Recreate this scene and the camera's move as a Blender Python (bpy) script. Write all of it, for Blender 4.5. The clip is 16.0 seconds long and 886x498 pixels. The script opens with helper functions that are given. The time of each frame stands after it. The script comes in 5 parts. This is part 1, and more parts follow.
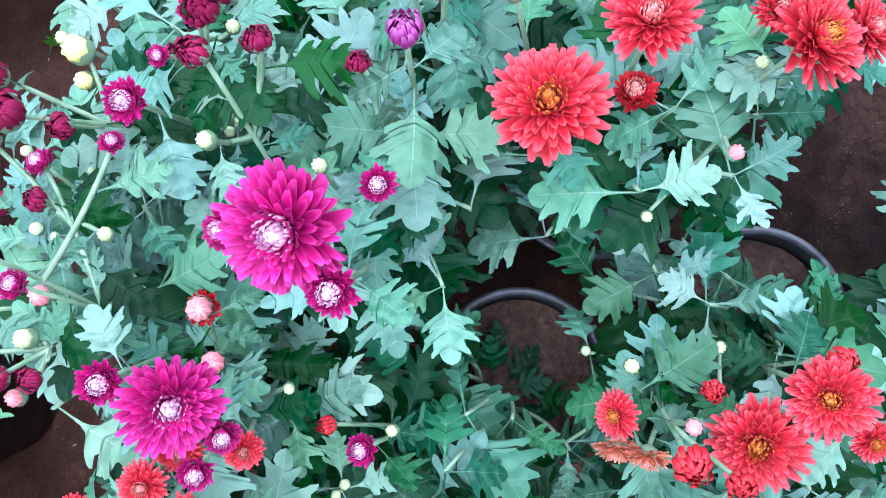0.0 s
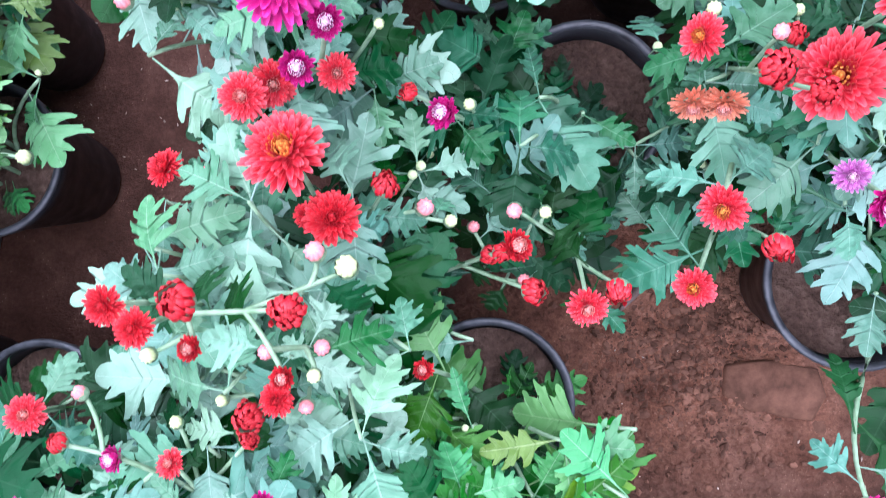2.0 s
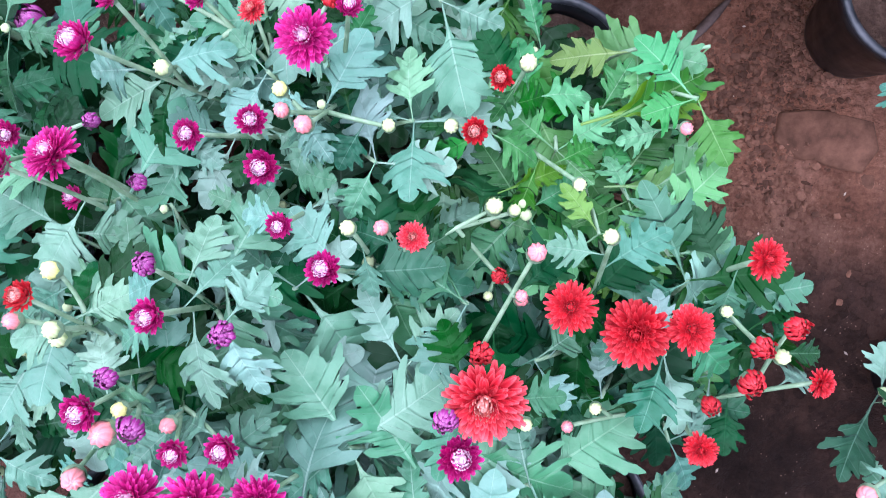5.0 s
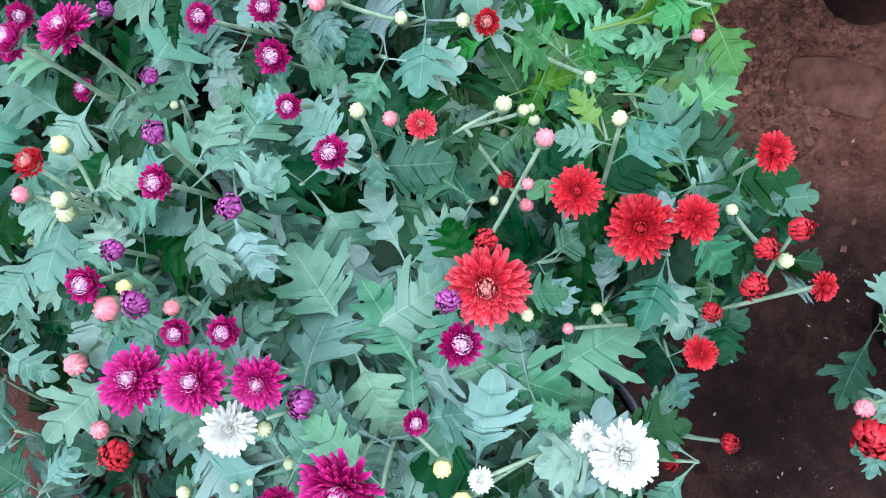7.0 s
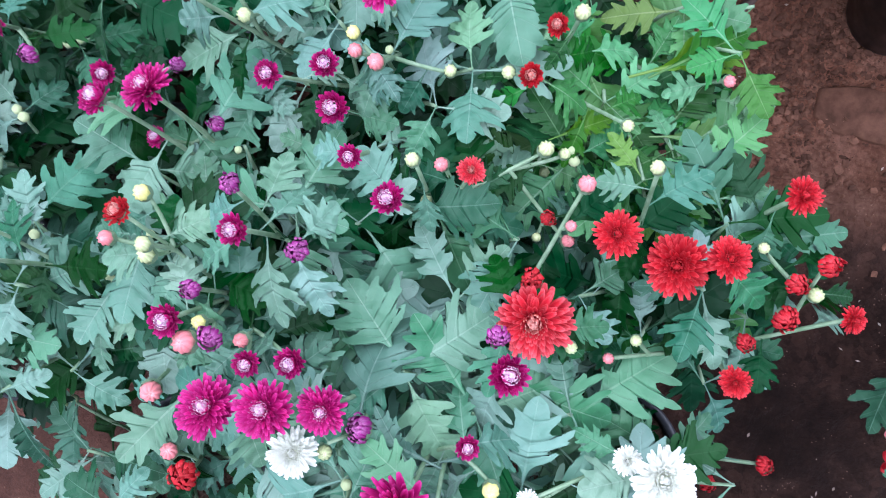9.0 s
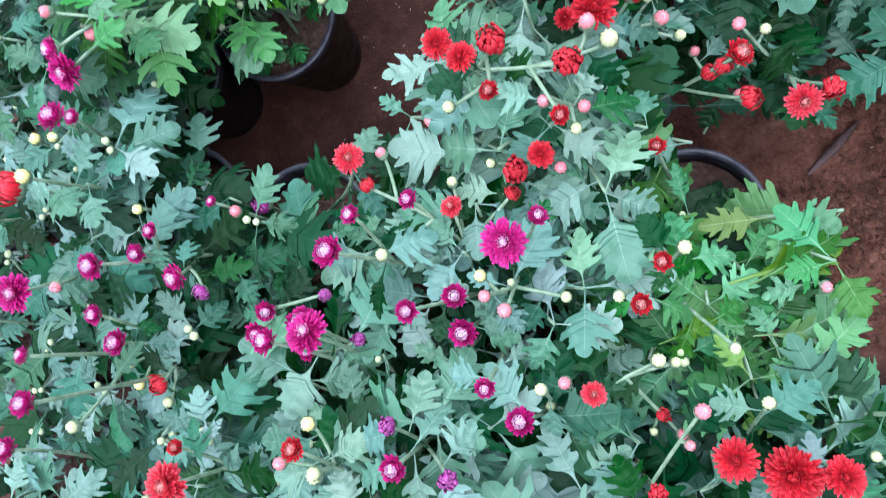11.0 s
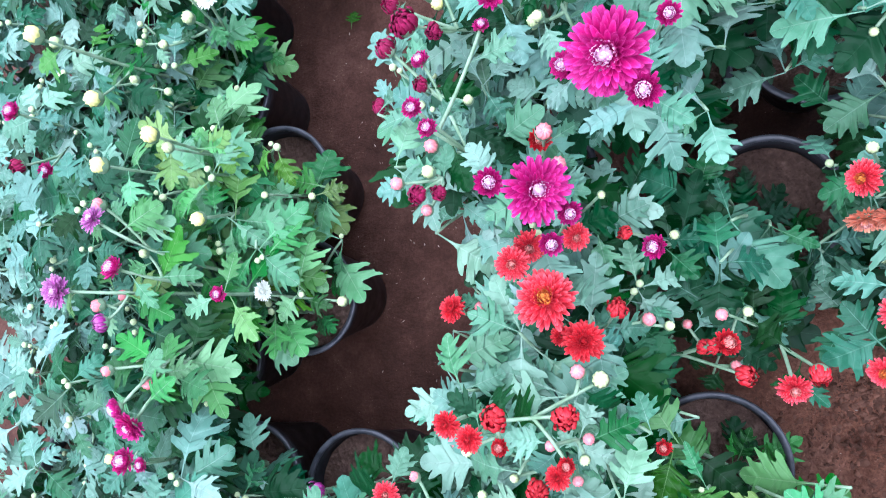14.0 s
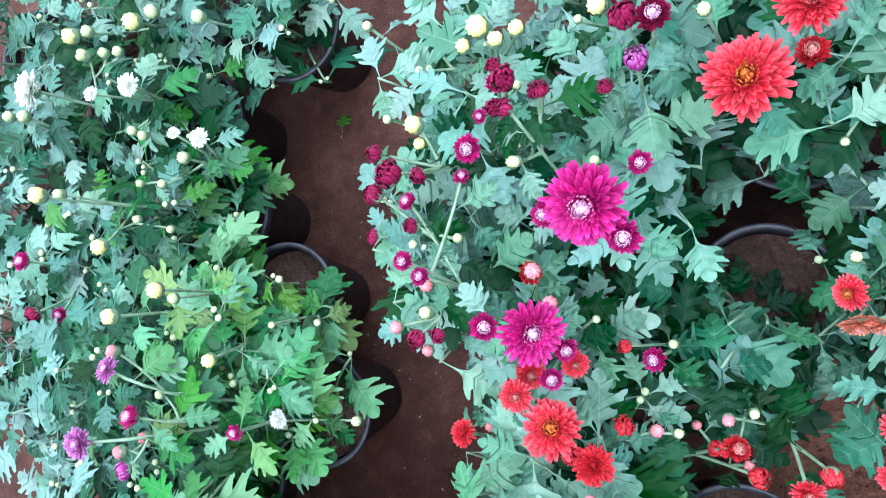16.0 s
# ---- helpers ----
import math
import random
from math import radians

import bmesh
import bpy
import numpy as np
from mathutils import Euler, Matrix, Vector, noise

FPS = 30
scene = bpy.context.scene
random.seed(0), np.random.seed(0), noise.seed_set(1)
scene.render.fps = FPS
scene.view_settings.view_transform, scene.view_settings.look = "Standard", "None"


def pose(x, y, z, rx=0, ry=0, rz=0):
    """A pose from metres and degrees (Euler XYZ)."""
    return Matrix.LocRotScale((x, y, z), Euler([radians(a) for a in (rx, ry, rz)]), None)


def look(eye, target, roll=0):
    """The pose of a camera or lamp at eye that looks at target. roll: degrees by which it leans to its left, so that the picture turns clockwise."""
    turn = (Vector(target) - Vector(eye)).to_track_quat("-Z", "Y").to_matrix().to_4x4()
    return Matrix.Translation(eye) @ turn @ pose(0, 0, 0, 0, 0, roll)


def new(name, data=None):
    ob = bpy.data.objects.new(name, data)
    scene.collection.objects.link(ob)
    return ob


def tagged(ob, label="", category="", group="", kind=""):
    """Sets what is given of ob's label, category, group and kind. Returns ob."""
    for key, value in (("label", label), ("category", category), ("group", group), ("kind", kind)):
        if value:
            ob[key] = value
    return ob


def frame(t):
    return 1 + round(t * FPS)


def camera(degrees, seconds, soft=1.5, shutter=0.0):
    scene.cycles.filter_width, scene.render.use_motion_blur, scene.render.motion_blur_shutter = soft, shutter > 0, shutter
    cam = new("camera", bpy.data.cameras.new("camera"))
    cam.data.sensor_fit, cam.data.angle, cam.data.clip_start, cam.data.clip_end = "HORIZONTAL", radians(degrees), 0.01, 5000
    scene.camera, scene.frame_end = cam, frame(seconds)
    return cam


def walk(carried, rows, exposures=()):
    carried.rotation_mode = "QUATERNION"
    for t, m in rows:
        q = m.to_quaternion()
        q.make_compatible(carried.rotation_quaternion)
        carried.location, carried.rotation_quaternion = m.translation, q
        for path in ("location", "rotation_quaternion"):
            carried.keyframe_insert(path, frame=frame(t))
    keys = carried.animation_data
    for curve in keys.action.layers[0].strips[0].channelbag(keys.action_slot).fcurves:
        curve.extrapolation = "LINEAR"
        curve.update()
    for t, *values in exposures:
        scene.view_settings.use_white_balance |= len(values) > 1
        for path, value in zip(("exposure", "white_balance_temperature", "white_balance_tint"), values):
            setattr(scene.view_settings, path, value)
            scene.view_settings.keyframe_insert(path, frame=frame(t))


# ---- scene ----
cam = camera(62.4, 16.0, soft=0.75, shutter=0.3)
PATH = [
    (0, -0.0059, 0.0082, 1.1415, 5.58, 3.72, 1.76),
    (0.5, -0.0156, -0.0130, 1.1431, 6.48, 4.12, 0.42),
    (1, -0.0472, -0.1326, 1.1375, 5.21, 3.27, -0.18),
    (1.5, -0.0590, -0.2081, 1.1427, 3.14, 3.68, 0.95),
    (2, -0.0550, -0.2789, 1.1457, 2.28, 5.01, 2.74),
    (2.5, -0.0661, -0.3362, 1.1459, 1.10, 5.10, 3.74),
    (3, -0.0776, -0.4030, 1.1504, 0.09, 5.06, 4.63),
    (3.5, -0.0769, -0.4841, 1.1500, 0.63, 5.57, 5.14),
    (4, -0.0764, -0.5547, 1.1494, 0.48, 5.93, 6.13),
    (4.5, -0.0756, -0.6031, 1.1498, 0.05, 6.14, 7.08),
    (5, -0.0776, -0.6381, 1.1524, -0.76, 6.10, 8.18),
    (5.2, -0.0794, -0.6491, 1.1526, -0.93, 5.97, 8.56),
    (7.5, -0.0624, -0.7367, 1.1615, -0.91, 6.47, 10.23),
    (8, -0.0655, -0.7354, 1.1727, -1.11, 6.45, 10.23),
    (8.2, -0.0659, -0.7346, 1.1776, -0.86, 6.65, 10.16),
    (10.5, -0.1360, -0.5811, 1.2902, 1.15, 13.28, 7.74),
    (11, -0.1387, -0.5261, 1.3152, 2.48, 14.79, 6.14),
    (11.5, -0.1368, -0.4637, 1.3379, 2.93, 15.89, 4.51),
    (12, -0.1249, -0.4084, 1.3561, 4.00, 17.03, 2.97),
    (12.5, -0.1154, -0.3500, 1.3722, 4.24, 17.66, 1.46),
    (13, -0.1045, -0.2884, 1.3890, 4.16, 18.16, -0.18),
    (13.5, -0.0913, -0.2341, 1.3996, 3.89, 18.71, -1.59),
    (14, -0.0731, -0.1834, 1.4053, 3.57, 19.45, -2.95),
    (14.5, -0.0608, -0.1419, 1.4115, 3.23, 19.88, -4.45),
    (15, -0.0481, -0.1090, 1.4159, 3.36, 20.36, -5.94),
    (15.5, -0.0380, -0.0762, 1.4224, 3.26, 20.65, -7.33),
    (16, -0.0277, -0.0493, 1.4272, 3.60, 20.99, -8.78),
]
walk(cam, [(t, pose(*place)) for t, *place in PATH], exposures=((0.0, 1.20, 5200.0, 18.0), (2.0, 1.42, 5500.0, 25.0), (3.0, 1.32, 5450.0, 25.0), (4.0, 1.18, 5450.0, 26.0), (5.0, 1.10, 5450.0, 26.0), (7.5, 0.67, 5500.0, 21.0), (8.0, 0.67, 5500.0, 21.0), (10.5, 0.78, 5500.0, 23.0), (12.5, 1.17, 5450.0, 22.0), (14.5, 1.16, 5300.0, 18.0), (16.0, 1.05, 5350.0, 14.0)))

# ---- light ----
world = bpy.data.worlds.new("overcast_sky")
scene.world = world
world.use_nodes = True
wn = world.node_tree.nodes
sky = wn.new("ShaderNodeTexSky")
sky.sky_type, sky.sun_disc = "NISHITA", False
sky.sun_elevation, sky.sun_rotation = radians(62), radians(200)
sky.air_density, sky.dust_density, sky.ozone_density = 1.0, 2.5, 1.5
world.node_tree.links.new(sky.outputs["Color"], wn["Background"].inputs["Color"])
wn["Background"].inputs["Strength"].default_value = 0.05
sun_data = bpy.data.lights.new("sun", "SUN")
sun_data.energy, sun_data.angle, sun_data.color = 5.0, radians(125), (1.0, 1.0, 0.99)
sun = new("sun", sun_data)
sun.matrix_basis = look((-0.3, 0.6, 2.4), (0.0, 0.0, 0.0))

RND = random.Random(11)


# ---- materials ----
def material(name):
    m = bpy.data.materials.new(name)
    m.use_nodes = True
    return m, m.node_tree.nodes, m.node_tree.links, m.node_tree.nodes["Principled BSDF"]


def ramp(nodes, stops):
    r = nodes.new("ShaderNodeValToRGB")
    while len(r.color_ramp.elements) < len(stops):
        r.color_ramp.elements.new(0.5)
    for e, (p, c) in zip(r.color_ramp.elements, stops):
        e.position, e.color = p, (*c, 1)
    return r


def noise_tex(nodes, links, scale, detail=4.0, coord=None, rough=0.55):
    n = nodes.new("ShaderNodeTexNoise")
    n.inputs["Scale"].default_value, n.inputs["Detail"].default_value, n.inputs["Roughness"].default_value = scale, detail, rough
    if coord:
        links.new(coord, n.inputs["Vector"])
    return n


def mathn(nodes, links, op, a, b=None):
    n = nodes.new("ShaderNodeMath")
    n.operation = op
    for i, v in enumerate((a, b)):
        if v is None:
            continue
        if isinstance(v, (int, float)):
            n.inputs[i].default_value = v
        else:
            links.new(v, n.inputs[i])
    return n.outputs[0]


def ramp_value(nodes, links, value, lo, hi):
    n = nodes.new("ShaderNodeMapRange")
    n.inputs["From Min"].default_value, n.inputs["From Max"].default_value = lo, hi
    links.new(value, n.inputs["Value"])
    return n.outputs[0]


def mixc(nodes, links, fac, a, b, kind="MIX"):
    n = nodes.new("ShaderNodeMix")
    n.data_type, n.blend_type = "RGBA", kind
    for sock, v in ((n.inputs[0], fac), (n.inputs[6], a), (n.inputs[7], b)):
        if isinstance(v, (int, float)):
            sock.default_value = v
        elif isinstance(v, tuple):
            sock.default_value = (*v, 1)
        else:
            links.new(v, sock)
    return n.outputs[2]


def bump(nodes, links, height, strength, dist, target):
    b = nodes.new("ShaderNodeBump")
    b.inputs["Strength"].default_value, b.inputs["Distance"].default_value = strength, dist
    links.new(height, b.inputs["Height"])
    links.new(b.outputs[0], target.inputs["Normal"])


def translucent(nodes, links, bsdf, colour, amount):
    tr = nodes.new("ShaderNodeBsdfTranslucent")
    if isinstance(colour, tuple):
        tr.inputs["Color"].default_value = (*colour, 1)
    else:
        links.new(colour, tr.inputs["Color"])
    mx = nodes.new("ShaderNodeMixShader")
    mx.inputs[0].default_value = amount
    links.new(bsdf.outputs[0], mx.inputs[1])
    links.new(tr.outputs[0], mx.inputs[2])
    links.new(mx.outputs[0], nodes["Material Output"].inputs["Surface"])


def leaf_material(name, dark, mid, light, vein, down, gloss):
    m, n, l, p = material(name)
    uv = n.new("ShaderNodeUVMap").outputs[0]
    sep = n.new("ShaderNodeSeparateXYZ")
    l.new(uv, sep.inputs[0])
    au = mathn(n, l, "ABSOLUTE", sep.outputs[0])
    rnd = n.new("ShaderNodeObjectInfo").outputs["Random"]
    shift = n.new("ShaderNodeVectorMath")
    shift.operation = "ADD"
    comb = n.new("ShaderNodeCombineXYZ")
    l.new(mathn(n, l, "MULTIPLY", rnd, 37.0), comb.inputs[2])
    l.new(uv, shift.inputs[0])
    l.new(comb.outputs[0], shift.inputs[1])
    blotch = noise_tex(n, l, 3.0, 3.0, shift.outputs[0])
    fine = noise_tex(n, l, 26.0, 3.0, shift.outputs[0])
    tone = mathn(n, l, "ADD", mathn(n, l, "MULTIPLY", rnd, 0.62), mathn(n, l, "MULTIPLY", blotch.outputs[0], 0.46))
    base = ramp(n, [(0.12, dark), (0.5, mid), (0.95, light)])
    l.new(tone, base.inputs[0])
    # midrib, and side veins that run forward from it
    rib = mathn(n, l, "LESS_THAN", au, mathn(n, l, "SUBTRACT", 0.014, mathn(n, l, "MULTIPLY", sep.outputs[1], 0.009)))
    along = mathn(n, l, "SUBTRACT", sep.outputs[1], mathn(n, l, "MULTIPLY", au, 0.75))
    saw = mathn(n, l, "ABSOLUTE", mathn(n, l, "SUBTRACT", mathn(n, l, "FRACT", mathn(n, l, "MULTIPLY", along, 4.2)), 0.5))
    side = mathn(n, l, "GREATER_THAN", saw, 0.472)
    veins = mathn(n, l, "MAXIMUM", mathn(n, l, "MULTIPLY", rib, 0.36), mathn(n, l, "MULTIPLY", side, 0.11))
    col = mixc(n, l, veins, base.outputs[0], vein)
    col = mixc(n, l, mathn(n, l, "MULTIPLY", fine.outputs[0], 0.22), col, (0.75, 0.9, 0.85), "SOFT_LIGHT")
    hue = n.new("ShaderNodeHueSaturation")
    l.new(col, hue.inputs["Color"])
    l.new(mathn(n, l, "ADD", 0.468, mathn(n, l, "MULTIPLY", mathn(n, l, "FRACT", mathn(n, l, "MULTIPLY", rnd, 13.7)), 0.05)), hue.inputs["Hue"])
    l.new(mathn(n, l, "ADD", 0.92, mathn(n, l, "MULTIPLY", mathn(n, l, "FRACT", mathn(n, l, "MULTIPLY", rnd, 5.3)), 0.34)), hue.inputs["Saturation"])
    col = hue.outputs[0]
    l.new(col, p.inputs["Base Color"])
    p.inputs["Roughness"].default_value = 0.42
    p.inputs["Specular IOR Level"].default_value = gloss
    p.inputs["Sheen Weight"].default_value = down
    p.inputs["Sheen Roughness"].default_value = 0.5
    p.inputs["Sheen Tint"].default_value = (0.75, 0.95, 1.0, 1)
    pucker = noise_tex(n, l, 5.0, 0.0, shift.outputs[0])
    h = mathn(n, l, "SUBTRACT", mathn(n, l, "ADD", mathn(n, l, "ADD", mathn(n, l, "MULTIPLY", pucker.outputs[0], 0.5), mathn(n, l, "MULTIPLY", fine.outputs[0], 0.06)), mathn(n, l, "MULTIPLY", saw, -0.10)), mathn(n, l, "MULTIPLY", veins, 0.8))
    bump(n, l, h, 1.0, 0.010, p)
    translucent(n, l, p, mixc(n, l, 0.4, col, (0.16, 0.32, 0.03)), 0.10)
    return m


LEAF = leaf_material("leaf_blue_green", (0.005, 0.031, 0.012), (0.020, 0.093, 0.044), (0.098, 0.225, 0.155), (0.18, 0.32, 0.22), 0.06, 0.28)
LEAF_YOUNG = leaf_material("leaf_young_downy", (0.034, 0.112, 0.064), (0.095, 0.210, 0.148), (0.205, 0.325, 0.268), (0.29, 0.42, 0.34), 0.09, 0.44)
LEAF_MINT = leaf_material("leaf_young_green", (0.028, 0.125, 0.038), (0.072, 0.225, 0.088), (0.165, 0.335, 0.180), (0.30, 0.44, 0.29), 0.08, 0.35)
LEAF_SAGE = leaf_material("leaf_young_sage", (0.036, 0.126, 0.062), (0.105, 0.238, 0.150), (0.225, 0.360, 0.265), (0.30, 0.44, 0.33), 0.08, 0.44)
# Aged leaf darkened further: the shade low in the crown is in the colour.
LEAF_OLD_SHADED = leaf_material("leaf_old_shade_tone", (0.003, 0.021, 0.006), (0.006, 0.036, 0.012), (0.016, 0.074, 0.030), (0.04, 0.10, 0.05), 0.0, 0.15)
LEAF_BRIGHT = leaf_material("leaf_fresh_green", (0.006, 0.050, 0.007), (0.018, 0.112, 0.020), (0.072, 0.245, 0.072), (0.20, 0.37, 0.17), 0.04, 0.25)
LEAF_PALE = leaf_material("leaf_yellow_green", (0.030, 0.096, 0.012), (0.078, 0.185, 0.030), (0.165, 0.300, 0.100), (0.28, 0.40, 0.19), 0.05, 0.3)


def stem_material():
    m, n, l, p = material("stem_green")
    c = n.new("ShaderNodeTexCoord").outputs["Object"]
    t = noise_tex(n, l, 60.0, 3.0, c)
    r = ramp(n, [(0.3, (0.13, 0.24, 0.12)), (0.7, (0.28, 0.40, 0.26))])
    l.new(t.outputs[0], r.inputs[0])
    l.new(r.outputs[0], p.inputs["Base Color"])
    p.inputs["Roughness"].default_value = 0.6
    bump(n, l, t.outputs[0], 0.3, 0.001, p)
    return m


STEM = stem_material()


def petal_material(name, base, body, tip, glow=0.12, vary=0.5):
    """Petals run in v from their foot to their tip."""
    m, n, l, p = material(name)
    uv = n.new("ShaderNodeUVMap").outputs[0]
    sep = n.new("ShaderNodeSeparateXYZ")
    l.new(uv, sep.inputs[0])
    geo = n.new("ShaderNodeNewGeometry")
    streak = n.new("ShaderNodeMapping")
    streak.inputs["Scale"].default_value = (14.0, 1.3, 1.0)
    l.new(uv, streak.inputs["Vector"])
    st = noise_tex(n, l, 2.0, 3.0, streak.outputs[0])
    v = mathn(n, l, "ADD", sep.outputs[1], mathn(n, l, "MULTIPLY", mathn(n, l, "SUBTRACT", st.outputs[0], 0.5), 0.5))
    r = ramp(n, [(0.0, base), (0.4, body), (0.75, body), (1.0, tip)])
    l.new(v, r.inputs[0])
    hsv = n.new("ShaderNodeHueSaturation")
    val = mathn(n, l, "ADD", 0.97 - 0.5 * vary, mathn(n, l, "MULTIPLY", geo.outputs["Random Per Island"], vary))
    l.new(val, hsv.inputs["Value"])
    rim = mathn(n, l, "POWER", mathn(n, l, "ABSOLUTE", mathn(n, l, "SUBTRACT", mathn(n, l, "MULTIPLY", sep.outputs[0], 2.0), 1.0)), 2.5)
    l.new(mixc(n, l, mathn(n, l, "MULTIPLY", rim, 0.4), r.outputs[0], tip), hsv.inputs["Color"])
    l.new(hsv.outputs[0], p.inputs["Base Color"])
    p.inputs["Roughness"].default_value = 0.5
    p.inputs["Specular IOR Level"].default_value = 0.25
    bump(n, l, st.outputs[0], 0.5, 0.002, p)
    translucent(n, l, p, hsv.outputs[0], glow)
    return m


MAGENTA = petal_material("petal_magenta", (0.38, 0.003, 0.1), (0.55, 0.006, 0.18), (0.74, 0.06, 0.34), 0.12)
MAGENTA_PALE = petal_material("petal_pale_centre", (0.58, 0.08, 0.34), (0.86, 0.46, 0.70), (0.95, 0.86, 0.91))
DARK = petal_material("petal_dark_crimson", (0.15, 0.002, 0.02), (0.24, 0.004, 0.045), (0.38, 0.02, 0.1), 0.12)
RED = petal_material("petal_coral_red", (0.48, 0.014, 0.02), (0.72, 0.024, 0.046), (0.88, 0.15, 0.17), 0.18, 0.4)
RED_DEEP = petal_material("petal_deep_red", (0.42, 0.008, 0.012), (0.64, 0.013, 0.026), (0.80, 0.075, 0.085), 0.15)
RED_PALE = petal_material("petal_red_centre", (0.52, 0.05, 0.05), (0.78, 0.24, 0.2), (0.88, 0.52, 0.44), 0.12)
PEACH = petal_material("petal_faded_peach", (0.72, 0.30, 0.14), (0.78, 0.25, 0.14), (0.80, 0.34, 0.22))
PINK = petal_material("petal_pale_pink", (0.46, 0.50, 0.28), (0.66, 0.21, 0.22), (0.80, 0.46, 0.43), 0.12, 0.7)
VIOLET = petal_material("petal_violet", (0.4, 0.08, 0.32), (0.36, 0.02, 0.24), (0.6, 0.2, 0.48), 0.12)
LILAC = petal_material("petal_lilac", (0.55, 0.22, 0.48), (0.52, 0.12, 0.42), (0.68, 0.34, 0.60))
WHITE = petal_material("petal_white", (0.88, 0.92, 0.72), (0.93, 0.96, 0.85), (0.95, 0.97, 0.90), 0.15, 0.06)
CREAM = petal_material("petal_cream", (0.28, 0.42, 0.14), (0.55, 0.63, 0.31), (0.78, 0.80, 0.55), 0.12, 0.25)
YELLOW = petal_material("petal_yellow", (0.66, 0.66, 0.16), (0.84, 0.8, 0.28), (0.9, 0.88, 0.52))
GOLD = petal_material("floret_gold", (0.50, 0.05, 0.02), (0.66, 0.15, 0.03), (0.82, 0.42, 0.08), 0.12)


def pot_material():
    m, n, l, p = material("black_plastic")
    c = n.new("ShaderNodeTexCoord").outputs["Object"]
    g = noise_tex(n, l, 30.0, 5.0, c)
    r = ramp(n, [(0.35, (0.010, 0.011, 0.014)), (0.62, (0.022, 0.023, 0.027)), (0.85, (0.075, 0.062, 0.055))])
    l.new(g.outputs[0], r.inputs[0])
    l.new(r.outputs[0], p.inputs["Base Color"])
    rr = ramp(n, [(0.3, (0.30,) * 3), (0.8, (0.62,) * 3)])
    l.new(g.outputs[0], rr.inputs[0])
    l.new(rr.outputs[0], p.inputs["Roughness"])
    bump(n, l, noise_tex(n, l, 220.0, 2.0, c).outputs[0], 0.2, 0.0006, p)
    return m


def rim_material():
    m, n, l, p = material("worn_rim_plastic")
    c = n.new("ShaderNodeTexCoord").outputs["Object"]
    g = noise_tex(n, l, 45.0, 4.0, c)
    r = ramp(n, [(0.35, (0.022, 0.025, 0.031)), (0.7, (0.080, 0.085, 0.098))])
    l.new(g.outputs[0], r.inputs[0])
    l.new(r.outputs[0], p.inputs["Base Color"])
    p.inputs["Roughness"].default_value = 0.42
    return m


def soil_material(name, dark, mid, light, scale):
    m, n, l, p = material(name)
    c = n.new("ShaderNodeTexCoord").outputs["Object"]
    big = noise_tex(n, l, 3.5 * scale, 4.0, c)
    grain = noise_tex(n, l, 75.0 * scale, 6.0, c, 0.7)
    vor = n.new("ShaderNodeTexVoronoi")
    vor.inputs["Scale"].default_value = 95.0 * scale
    l.new(c, vor.inputs["Vector"])
    t = mathn(n, l, "ADD", mathn(n, l, "MULTIPLY", big.outputs[0], 0.55), mathn(n, l, "MULTIPLY", grain.outputs[0], 0.5))
    r = ramp(n, [(0.36, dark), (0.52, mid), (0.70, light)])
    l.new(t, r.inputs[0])
    l.new(r.outputs[0], p.inputs["Base Color"])
    p.inputs["Roughness"].default_value = 0.85
    p.inputs["Specular IOR Level"].default_value = 0.12
    h = mathn(n, l, "ADD", mathn(n, l, "MULTIPLY", grain.outputs[0], 1.0), mathn(n, l, "MULTIPLY", vor.outputs["Distance"], 0.5))
    bump(n, l, h, 1.0, 0.010, p)
    return m


POT = pot_material()
RIM = rim_material()
SOIL = soil_material("potting_soil", (0.034, 0.019, 0.014), (0.100, 0.060, 0.045), (0.210, 0.140, 0.108), 1.0)


